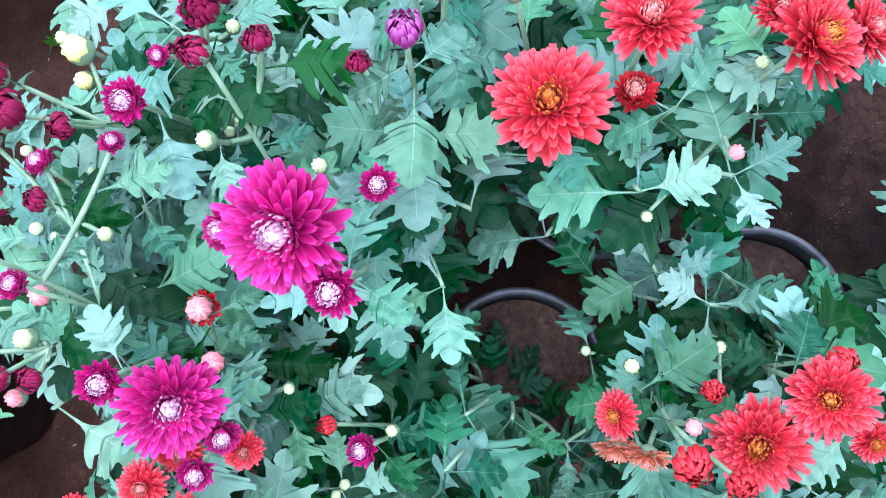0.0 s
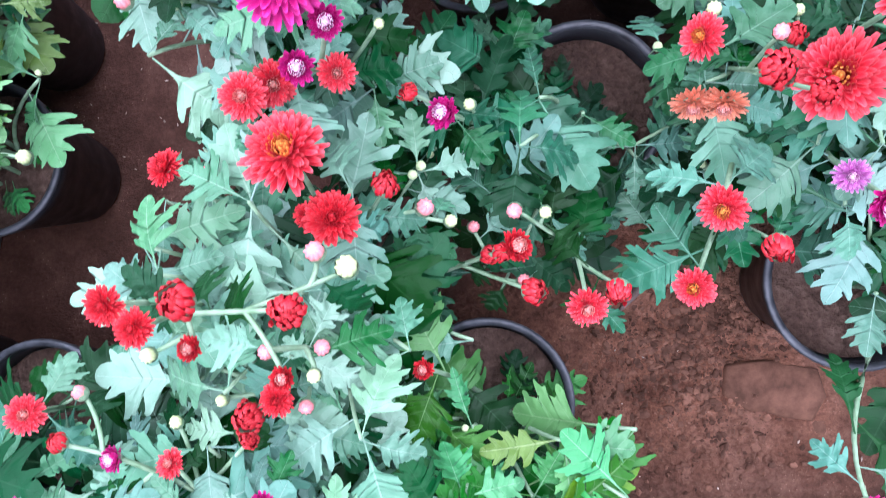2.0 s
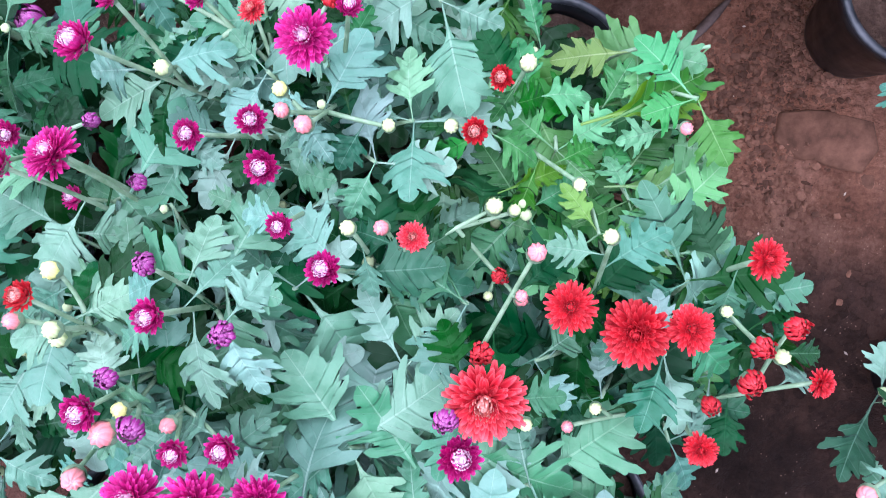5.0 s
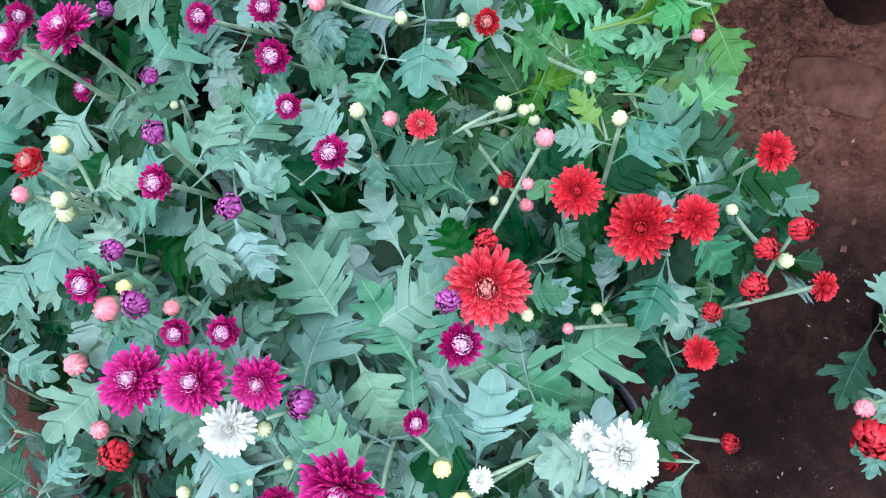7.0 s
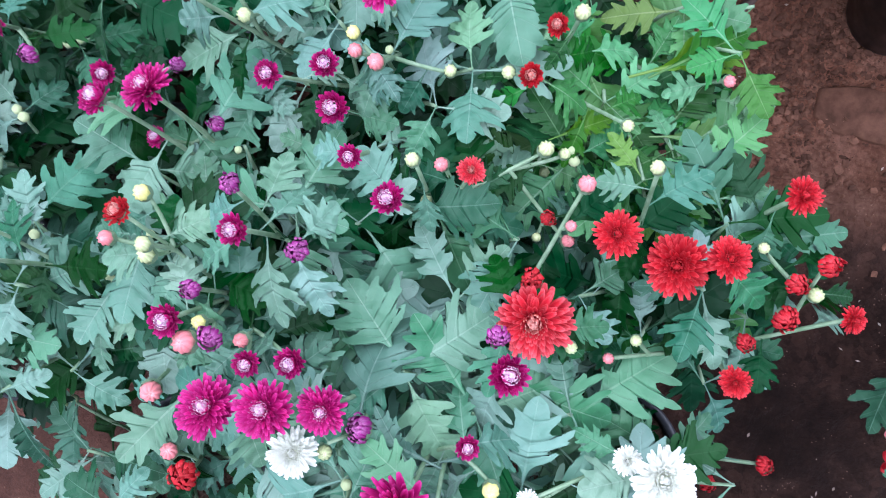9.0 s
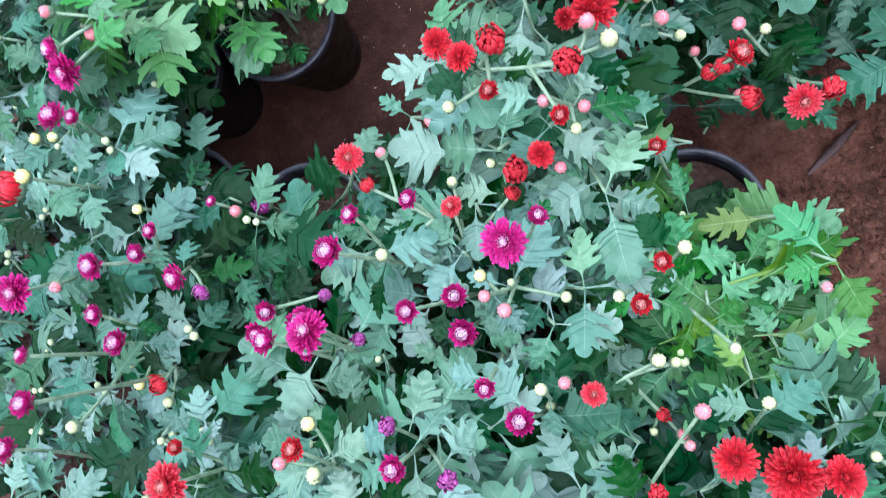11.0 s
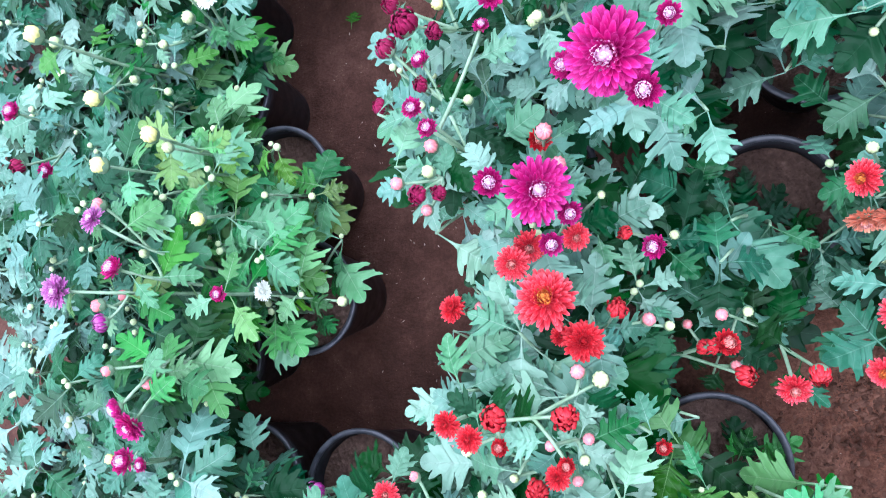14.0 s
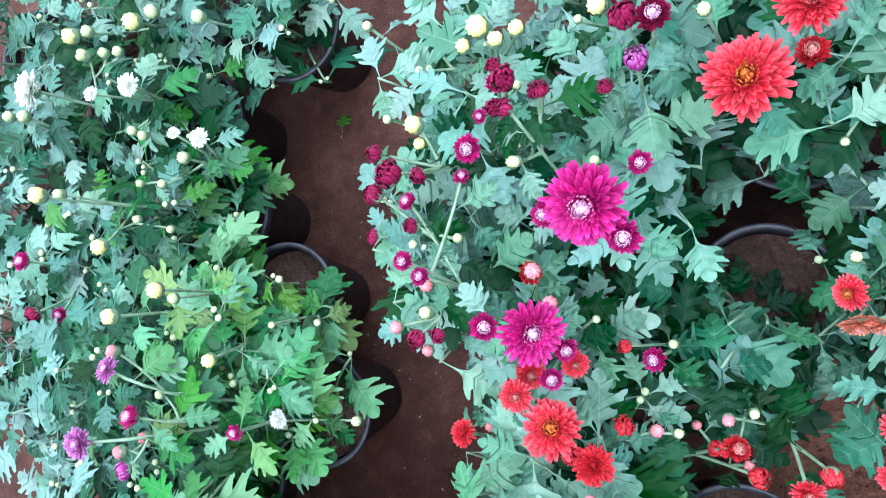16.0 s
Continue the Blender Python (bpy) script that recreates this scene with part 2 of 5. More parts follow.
def ground_material():
    """Trodden brown earth, with redder, coarser earth towards the open side (+x)."""
    m, n, l, p = material("red_earth")
    c = n.new("ShaderNodeTexCoord").outputs["Object"]
    sep = n.new("ShaderNodeSeparateXYZ")
    l.new(c, sep.inputs[0])
    big = noise_tex(n, l, 4.0, 5.0, c)
    mid = noise_tex(n, l, 22.0, 5.0, c, 0.65)
    grain = noise_tex(n, l, 160.0, 5.0, c, 0.7)
    t = mathn(n, l, "ADD", mathn(n, l, "MULTIPLY", big.outputs[0], 0.45), mathn(n, l, "ADD", mathn(n, l, "MULTIPLY", mid.outputs[0], 0.3), mathn(n, l, "MULTIPLY", grain.outputs[0], 0.25)))
    smooth = ramp(n, [(0.38, (0.040, 0.018, 0.013)), (0.5, (0.082, 0.038, 0.027)), (0.62, (0.138, 0.070, 0.052))])
    coarse = ramp(n, [(0.40, (0.070, 0.028, 0.017)), (0.5, (0.205, 0.090, 0.055)), (0.60, (0.370, 0.192, 0.130))])
    l.new(t, smooth.inputs[0])
    l.new(t, coarse.inputs[0])
    far = n.new("ShaderNodeVectorMath")
    far.operation = "DISTANCE"
    far.inputs[1].default_value = (0.26, -0.31, 0.0)
    l.new(c, far.inputs[0])
    edge = mathn(n, l, "ADD", far.outputs["Value"], mathn(n, l, "MULTIPLY", mathn(n, l, "SUBTRACT", big.outputs[0], 0.5), 0.6))
    side = n.new("ShaderNodeMapRange")
    side.inputs["From Min"].default_value, side.inputs["From Max"].default_value = 0.42, 0.12
    l.new(edge, side.inputs["Value"])
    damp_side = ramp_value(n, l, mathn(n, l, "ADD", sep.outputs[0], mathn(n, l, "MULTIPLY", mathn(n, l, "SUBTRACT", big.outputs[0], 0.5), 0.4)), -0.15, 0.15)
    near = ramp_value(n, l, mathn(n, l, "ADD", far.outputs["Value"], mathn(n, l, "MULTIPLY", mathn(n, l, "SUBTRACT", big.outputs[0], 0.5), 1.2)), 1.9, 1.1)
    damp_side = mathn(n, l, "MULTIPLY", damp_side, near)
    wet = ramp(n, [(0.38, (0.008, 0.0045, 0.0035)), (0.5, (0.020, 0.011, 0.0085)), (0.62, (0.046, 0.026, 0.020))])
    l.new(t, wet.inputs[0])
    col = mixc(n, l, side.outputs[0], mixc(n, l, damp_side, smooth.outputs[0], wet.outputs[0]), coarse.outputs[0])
    # crumbs, with the shade in the gaps between them painted dark, and pale grit
    crumb = n.new("ShaderNodeTexVoronoi")
    crumb.inputs["Scale"].default_value = 75.0
    crumb.inputs["Randomness"].default_value = 1.0
    warp = mixc(n, l, 0.02, c, mid.outputs["Color"])
    l.new(warp, crumb.inputs["Vector"])
    tone = n.new("ShaderNodeSeparateXYZ")
    l.new(crumb.outputs["Color"], tone.inputs[0])
    gap_shade = ramp(n, [(0.25, (1.0, 1.0, 1.0)), (0.75, (0.45, 0.42, 0.40))])
    l.new(crumb.outputs["Distance"], gap_shade.inputs[0])
    loose = mathn(n, l, "MULTIPLY", mathn(n, l, "ADD", mathn(n, l, "MULTIPLY", side.outputs[0], 0.6), mathn(n, l, "MULTIPLY", damp_side, 0.22)), ramp_value(n, l, big.outputs[0], 0.42, 0.56))
    col = mixc(n, l, mathn(n, l, "MULTIPLY", loose, 0.8), col, mixc(n, l, 1.0, col, gap_shade.outputs[0], "MULTIPLY"))
    col = mixc(n, l, mathn(n, l, "MULTIPLY", loose, mathn(n, l, "MULTIPLY", tone.outputs[0], 0.55)), col, (0.235, 0.115, 0.080))
    vor = n.new("ShaderNodeTexVoronoi")
    vor.inputs["Scale"].default_value = 150.0
    l.new(c, vor.inputs["Vector"])
    grit = mathn(n, l, "MULTIPLY", mathn(n, l, "LESS_THAN", vor.outputs["Distance"], 0.16), mathn(n, l, "GREATER_THAN", mid.outputs[0], 0.56))
    col = mixc(n, l, mathn(n, l, "MULTIPLY", grit, 0.5), col, (0.30, 0.19, 0.14))
    l.new(col, p.inputs["Base Color"])
    damp = ramp(n, [(0.4, (0.55,) * 3), (0.6, (0.85,) * 3)])
    l.new(big.outputs[0], damp.inputs[0])
    l.new(damp.outputs[0], p.inputs["Roughness"])
    p.inputs["Specular IOR Level"].default_value = 0.08
    h = mathn(n, l, "ADD", mid.outputs[0], mathn(n, l, "MULTIPLY", grain.outputs[0], 0.5))
    h = mathn(n, l, "SUBTRACT", h, mathn(n, l, "MULTIPLY", loose, mathn(n, l, "MULTIPLY", crumb.outputs["Distance"], 1.1)))
    bump(n, l, h, 0.9, 0.011, p)
    return m


def stone_material(name, a, b):
    m, n, l, p = material(name)
    c = n.new("ShaderNodeTexCoord").outputs["Object"]
    g = noise_tex(n, l, 28.0, 6.0, c, 0.65)
    r = ramp(n, [(0.35, a), (0.68, b)])
    l.new(g.outputs[0], r.inputs[0])
    hsv = n.new("ShaderNodeHueSaturation")
    l.new(r.outputs[0], hsv.inputs["Color"])
    geo = n.new("ShaderNodeNewGeometry")
    l.new(mathn(n, l, "ADD", 0.6, mathn(n, l, "MULTIPLY", geo.outputs["Random Per Island"], 0.8)), hsv.inputs["Value"])
    l.new(hsv.outputs[0], p.inputs["Base Color"])
    p.inputs["Roughness"].default_value = 0.8
    p.inputs["Specular IOR Level"].default_value = 0.12
    bump(n, l, g.outputs[0], 0.7, 0.004, p)
    return m


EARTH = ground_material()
CLOD = stone_material("earth_clod", (0.062, 0.029, 0.018), (0.190, 0.092, 0.060))
SLAB = stone_material("weathered_slab", (0.055, 0.026, 0.016), (0.140, 0.067, 0.043))
CHIP = stone_material("dry_chip", (0.30, 0.22, 0.17), (0.50, 0.42, 0.36))


# ---- building helpers ----
def mesh_of(name, bm, mat, smooth=True):
    me = bpy.data.meshes.new(name)
    for f in bm.faces:
        f.smooth = smooth
    bm.to_mesh(me)
    bm.free()
    me.materials.append(mat)
    return me


def put(name, me, parent=None, m=None, label=""):
    ob = new(name, me)
    if parent:
        ob.parent = parent
    if m is not None:
        ob.matrix_basis = m
    return tagged(ob, label=label) if label else ob


def frame_from(place, ahead, up, size):
    """A pose whose y runs along ahead and whose z leans to up."""
    y = Vector(ahead).normalized()
    x = y.cross(Vector(up)).normalized()
    z = x.cross(y)
    return Matrix.Translation(place) @ Matrix((x, y, z)).transposed().to_4x4() @ Matrix.Scale(size, 4)


def lathe(profile, n):
    bm = bmesh.new()
    rings = [[bm.verts.new((r * math.cos(math.tau * i / n), r * math.sin(math.tau * i / n), z)) for i in range(n)] for r, z in profile]
    for a, b in zip(rings, rings[1:]):
        for i in range(n):
            bm.faces.new((a[i], a[(i + 1) % n], b[(i + 1) % n], b[i]))
    return bm, rings


def tube(points, r0, r1, sides=5, swell=0.0):
    bm = bmesh.new()
    rings = []
    for k, q in enumerate(points):
        d = (points[min(k + 1, len(points) - 1)] - points[max(k - 1, 0)]).normalized()
        a = d.orthogonal().normalized()
        b = d.cross(a)
        r = r0 + (r1 - r0) * k / (len(points) - 1) + swell * math.sin(math.pi * k / (len(points) - 1))
        rings.append([bm.verts.new(q + r * (math.cos(math.tau * i / sides) * a + math.sin(math.tau * i / sides) * b)) for i in range(sides)])
    for a, b in zip(rings, rings[1:]):
        for i in range(sides):
            j = (i + 1) % sides
            try:
                bm.faces.new((a[i], a[j], b[j], b[i]))
            except ValueError:
                pass
    bm.faces.new(rings[-1])
    return bm


# ---- leaf: a lobed, toothed chrysanthemum leaf of length 1 along y ----
def leaf_outline(rnd, width, deep):
    """Half of the leaf's edge, from the stalk to the tip: station on the midrib, half width, distance along.
    A wedge at the foot, two forward lobes with a few pointed teeth, and a toothed end."""
    low, mid, end = rnd.uniform(0.78, 1.2) * width, rnd.uniform(0.88, 1.14) * width, rnd.uniform(0.85, 1.2) * width
    gap = deep * rnd.uniform(0.8, 1.2) * width
    a, b, c = rnd.uniform(-0.03, 0.03), rnd.uniform(-0.025, 0.025), rnd.uniform(-0.012, 0.012)
    edge = [(0.018, 0.0), (0.026, 0.11), (0.055, 0.19), (0.115 * low, 0.255), (0.20 * low, 0.305), (0.285 * low, 0.342 + a), (0.338 * low, 0.392 + a), (0.362 * low, 0.456 + a), (0.346 * low, 0.472 + a), (0.288 * low, 0.460 + a), (gap + 0.055, 0.445), (gap + 0.005, 0.465),
            (gap + 0.04, 0.515), (0.282 * mid, 0.556), (0.364 * mid, 0.590), (0.376 * mid, 0.628), (0.358 * mid, 0.642), (0.402 * mid, 0.690 + b), (0.432 * mid, 0.752 + b), (0.416 * mid, 0.766 + b), (0.352 * mid, 0.738 + b), (0.305 * mid, 0.708), (gap + 0.02, 0.688), (gap - 0.015, 0.705),
            (gap, 0.755), (0.205 * end, 0.808), (0.236 * end, 0.855), (0.252 * end, 0.916 + c), (0.236 * end, 0.930 + c), (0.178 * end, 0.898 + c), (0.140 * end, 0.872), (0.132 * end, 0.925), (0.110 * end, 0.990), (0.062 * end, 1.045), (0.002, 1.072)]
    pts, last = [], 0.0
    for u, v in edge:
        u, v = u * rnd.uniform(0.96, 1.04), v + rnd.uniform(-0.006, 0.006)
        last = max(last + 0.005, v - 0.55 * u)
        pts.append((min(last, 1.03), u, v))
    return pts


def leaf_mesh(name, mat, seed, droop, fold, width=1.0, deep=0.17):
    rnd = random.Random(seed)
    bm = bmesh.new()
    uvl = bm.loops.layers.uv.new("uv")
    uv_at = {}
    bow = rnd.uniform(-0.06, 0.06)

    def vert(u, v):
        z = fold * abs(u) - droop * v * v - 0.9 * u * u + 0.022 * math.sin(7 * v + seed) * min(1.0, abs(u) * 5) + 0.008 * math.sin(9 * u + 2 * seed)
        q = bm.verts.new((u + bow * v * v, v, z))
        uv_at[q] = (u, v)
        return q

    halves = leaf_outline(rnd, width, deep), leaf_outline(rnd, width, deep)
    mids = [vert(0.0, 0.5 * (a[0] + b[0])) for a, b in zip(*halves)]
    for sign, side in zip((-1, 1), halves):
        inner = [vert(sign * u * 0.52, s + 0.5 * (v - s)) for s, u, v in side]
        outer = [vert(sign * u, v) for s, u, v in side]
        for i in range(len(side) - 1):
            for a, b in ((mids, inner), (inner, outer)):
                quad = (a[i], b[i], b[i + 1], a[i + 1])
                bm.faces.new(quad if sign > 0 else quad[::-1])
    a0 = [bm.verts.new((dx, -0.24, dz + 0.03)) for dx, dz in ((-0.013, 0), (0.013, 0), (0, -0.022))]
    b0 = [bm.verts.new((dx, 0.08, dz + 0.002)) for dx, dz in ((-0.015, 0), (0.015, 0), (0, -0.022))]
    for q in a0 + b0:
        uv_at[q] = (0.0, 0.1)
    for i in range(3):
        j = (i + 1) % 3
        bm.faces.new((a0[i], b0[i], b0[j], a0[j]))
    for f in bm.faces:
        for lp in f.loops:
            lp[uvl].uv = uv_at[lp.vert]
    return mesh_of(name, bm, mat)


def leaf_set(tag, mat):
    return [leaf_mesh("leaf_" + tag, mat, 3 + i, *q) for i, q in enumerate((
        (0.10, 0.14, 1.14, 0.20), (0.30, 0.28, 1.08, 0.18), (0.18, 0.10, 1.24, 0.21), (0.48, 0.22, 1.14, 0.195),
        (-0.10, 0.40, 1.06, 0.18), (0.22, 0.30, 0.82, 0.20), (0.36, 0.10, 1.20, 0.205), (0.14, 0.50, 1.12, 0.18),
        (0.30, 0.62, 0.58, 0.23), (0.04, 0.20, 1.30, 0.195)))]


LEAVES = {"mint": leaf_set("mint", LEAF_MINT), "sage": leaf_set("sage", LEAF_SAGE), "blue": leaf_set("blue", LEAF), "young": leaf_set("young", LEAF_YOUNG), "old_shaded": leaf_set("old_shaded", LEAF_OLD_SHADED), "fresh": leaf_set("fresh", LEAF_BRIGHT), "pale": leaf_set("pale", LEAF_PALE)}


# ---- flower heads of diameter 1, facing up, foot at the origin ----
def petal_into(bm, uvl, place, yaw, tilt, length, width, curl, twist=0.0, tip=0.5, segs=6):
    """One cupped petal that starts at place, runs out at yaw, rises at tilt and curls (radians along its length; plus: inwards)."""
    rows = []
    x, z, ang = 0.0, 0.0, tilt
    cy, sy = math.cos(yaw), math.sin(yaw)
    for k in range(segs + 1):
        v = k / segs
        w = width * (0.45 + 0.55 * math.sin(math.pi * min(0.62, 0.12 + 0.62 * v))) * (1.0 if k < segs - 1 else 0.5 + 0.5 * tip if k < segs else 0.72 * tip)
        cup = 0.28 * width
        row = []
        for u in (-1, 0, 1):
            off = u * w * 0.5
            up = cup * abs(u)
            px, pz = x - up * math.sin(ang), z + up * math.cos(ang)
            o2 = off + twist * v * width * 0.3
            row.append((bm.verts.new((place[0] + px * cy - o2 * sy, place[1] + px * sy + o2 * cy, place[2] + pz)), (0.5 + 0.5 * u, v)))
        rows.append(row)
        x += length / segs * math.cos(ang)
        z += length / segs * math.sin(ang)
        ang += curl / segs
    for a, b in zip(rows, rows[1:]):
        for i in range(2):
            f = bm.faces.new((a[i][0], a[i + 1][0], b[i + 1][0], b[i][0]))
            for lp, q in zip(f.loops, (a[i], a[i + 1], b[i + 1], b[i])):
                lp[uvl].uv = q[1]


def petal_mesh(name, mat, rings, seed):
    """rings: count, start radius, start height, tilt in degrees, length, width, curl in degrees."""
    rnd = random.Random(seed)
    bm = bmesh.new()
    uvl = bm.loops.layers.uv.new("uv")
    for n, r0, z0, tilt, length, width, curl in rings:
        off = rnd.uniform(0, math.tau)
        for i in range(n):
            yaw = off + math.tau * (i + rnd.uniform(-0.22, 0.22)) / n
            petal_into(bm, uvl, (r0 * math.cos(yaw), r0 * math.sin(yaw), z0), yaw, radians(tilt + rnd.uniform(-9, 9)), length * rnd.uniform(0.86, 1.08), width * rnd.uniform(0.85, 1.1), radians(curl + rnd.uniform(-14, 14)), rnd.uniform(-1, 1), rnd.uniform(0.6, 0.85))
    return mesh_of(name, bm, mat)


def floret_mesh(name, mat, rings, seed, r, z, h):
    """Upright florets packed round a low dome."""
    me = petal_mesh(name, mat, rings, seed)
    bm = bmesh.new()
    bm.from_mesh(me)
    uvl = bm.loops.layers.uv.active
    n = 14
    loops = [[bm.verts.new((r * a * math.cos(math.tau * (i + 0.5 * k) / n), r * a * math.sin(math.tau * (i + 0.5 * k) / n), z + h * b + 0.012 * (-1) ** i)) for i in range(n)] for k, (a, b) in enumerate(((1.0, 0.0), (0.85, 0.5), (0.55, 0.85), (0.2, 1.0)))]
    for k in range(3):
        for i in range(n):
            f = bm.faces.new((loops[k][i], loops[k][(i + 1) % n], loops[k + 1][(i + 1) % n], loops[k + 1][i]))
            for lp in f.loops:
                lp[uvl].uv = (0.5, 0.6 + 0.13 * k)
    f = bm.faces.new(loops[3])
    for lp in f.loops:
        lp[uvl].uv = (0.5, 1.0)
    return mesh_of(name, bm, mat)


def calyx_mesh(name, r, h):
    bm, rings = lathe([(0.06, -0.10), (r * 0.75, -0.04), (r, h * 0.45), (r * 0.96, h)], 12)
    bm.faces.new(rings[0][::-1])
    for i, q in enumerate(rings[-1]):
        if i % 2:
            q.co.z += 0.5 * h
            q.co.x, q.co.y = q.co.x * 1.04, q.co.y * 1.04
    return mesh_of(name, bm, STEM)


CALYX = calyx_mesh("calyx", 0.24, 0.12)
CALYX_BUD = calyx_mesh("calyx_bud", 0.49, 0.36)



def tiny_bud():
    """A closed bud of diameter 1 on a short stalk: green cup below, cream crown above."""
    bm, rings = lathe([(0.07, -1.4), (0.08, -0.1), (0.30, -0.02), (0.46, 0.18), (0.50, 0.38), (0.46, 0.56), (0.34, 0.72), (0.20, 0.78), (0.06, 0.74)], 10)
    bm.faces.new(rings[-1])
    for k, ring in enumerate(rings[4:8]):
        for i, q in enumerate(ring):
            w = 1 + 0.05 * (-1) ** i
            q.co.x, q.co.y = q.co.x * w, q.co.y * w
    for f in bm.faces:
        f.material_index = 1 if f.calc_center_median().z > 0.42 else 0
    me = mesh_of("small_bud", bm, STEM)
    me.materials.append(CREAM)
    return me


TINY_BUD = tiny_bud()
OUTER_RING = (23, 0.08, 0.075, -4, 0.445, 0.105, 10)
OUTER_RINGS = [OUTER_RING, (23, 0.08, 0.10, 5, 0.44, 0.100, 10)]
INNER_RINGS = [(21, 0.08, 0.125, 15, 0.40, 0.092, 12), (20, 0.08, 0.15, 26, 0.35, 0.084, 18), (18, 0.08, 0.17, 37, 0.29, 0.076, 26)]
CORE_RINGS = [(22, 0.11, 0.20, 52, 0.17, 0.036, 60), (18, 0.08, 0.225, 61, 0.16, 0.034, 62), (13, 0.045, 0.25, 70, 0.14, 0.033, 45), (7, 0.015, 0.26, 80, 0.12, 0.032, 20)]
FULL_INNER = [(23, 0.08, 0.10, 6, 0.44, 0.100, 10), (22, 0.08, 0.125, 15, 0.41, 0.094, 10), (21, 0.08, 0.14, 23, 0.375, 0.088, 12), (20, 0.08, 0.16, 32, 0.33, 0.080, 16), (18, 0.08, 0.175, 41, 0.28, 0.074, 20), (16, 0.08, 0.19, 50, 0.23, 0.066, 28)]
HALF_RINGS = [(19, 0.12, 0.05, 14, 0.37, 0.125, 30), (19, 0.13, 0.08, 28, 0.38, 0.118, 38), (18, 0.13, 0.11, 41, 0.36, 0.110, 48), (16, 0.13, 0.14, 52, 0.33, 0.100, 60)]
HALF_CORE = [(24, 0.16, 0.30, 50, 0.19, 0.042, 90), (20, 0.12, 0.33, 57, 0.18, 0.040, 85), (13, 0.07, 0.37, 66, 0.15, 0.040, 70), (7, 0.02, 0.40, 80, 0.11, 0.038, 30)]
BALL_RINGS = [(16, 0.26, -0.02, 28, 0.95, 0.20, 128), (15, 0.22, 0.02, 42, 0.88, 0.18, 112), (13, 0.15, 0.05, 56, 0.82, 0.17, 96), (9, 0.06, 0.10, 70, 0.72, 0.16, 70)]


def bud_dome(name, mat, seed):
    """The closed petals of a bud of diameter 1: a dome of creased, overlapping folds that draw together at the top."""
    bm = bmesh.new()
    uvl = bm.loops.layers.uv.new("uv")
    n, folds = 27, 9
    profile = ((0.34, 0.12), (0.42, 0.28), (0.455, 0.46), (0.44, 0.62), (0.36, 0.76), (0.25, 0.83), (0.14, 0.84), (0.05, 0.76))
    last = len(profile) - 1
    rings = []
    for k, (r, z) in enumerate(profile):
        ring = []
        for i in range(n):
            a = math.tau * i / n + 0.12 * k + seed
            saw = (folds * i / n) % 1.0
            w = 1 + (0.08 + 0.045 * k) * (saw - 0.5) * (1 if k > 1 else 0.3)
            ring.append(bm.verts.new((r * w * math.cos(a), r * w * math.sin(a), z + 0.03 * math.sin(3 * a + seed) + (0.13 * (saw - 0.5) if 2 < k < last else 0.0))))
        rings.append(ring)
    for k, (a, b) in enumerate(zip(rings, rings[1:])):
        for i in range(n):
            j = (i + 1) % n
            f = bm.faces.new((a[i], a[j], b[j], b[i]))
            u = 0.15 + 0.7 * ((folds * i / n) % 1.0)
            for lp, v in zip(f.loops, (k / last, k / last, (k + 1) / last, (k + 1) / last)):
                lp[uvl].uv = (u, v)
    f = bm.faces.new(rings[-1])
    for lp in f.loops:
        lp[uvl].uv = (0.5, 0.8)
    return mesh_of(name, bm, mat)


def heads(tag, mat, core):
    return {
        "petal": [petal_mesh("petal_" + tag, mat, [(1, 0.0, 0.0, 0, 0.44, 0.105, 9)], 100 + i) for i in range(3)],
        "inner": [petal_mesh("inner_petals_" + tag, mat, FULL_INNER, 40 + i) for i in range(3)],
        "open": [petal_mesh("petals_" + tag, mat, OUTER_RINGS + INNER_RINGS, 20 + i) for i in range(3)],
        "core": [floret_mesh("florets_" + tag, core, CORE_RINGS, 60 + i, 0.075 if core is MAGENTA_PALE else 0.06, 0.24, 0.12) for i in range(2)],
        "half": [petal_mesh("half_open_petals_" + tag, mat, HALF_RINGS, 30 + i) for i in range(3)],
        "half_core": [floret_mesh("half_open_florets_" + tag, core, HALF_CORE, 70 + i, 0.10, 0.36, 0.12) for i in range(2)],
        "ball": [petal_mesh("bud_petals_" + tag, mat, BALL_RINGS, 80 + i) for i in range(2)],
        "tight": [bud_dome("closed_petals_" + tag, mat, 1.3 * i) for i in range(2)],
    }


HEADS = {
    "magenta": heads("magenta", MAGENTA, MAGENTA_PALE), "red": heads("red", RED, RED_PALE), "gold_red": heads("gold_red", RED, GOLD),
    "scarlet": heads("scarlet", RED_DEEP, RED_DEEP), "deep_red": heads("deep_red", RED_DEEP, RED_PALE), "crimson": heads("crimson", DARK, MAGENTA_PALE), "pink": heads("pink", PINK, CREAM),
    "violet": heads("violet", VIOLET, MAGENTA_PALE), "lilac": heads("lilac", LILAC, MAGENTA_PALE), "white": heads("white", WHITE, WHITE),
    "cream": heads("cream", CREAM, CREAM), "yellow": heads("yellow", YELLOW, YELLOW), "peach": heads("peach", PEACH, RED_PALE),
}
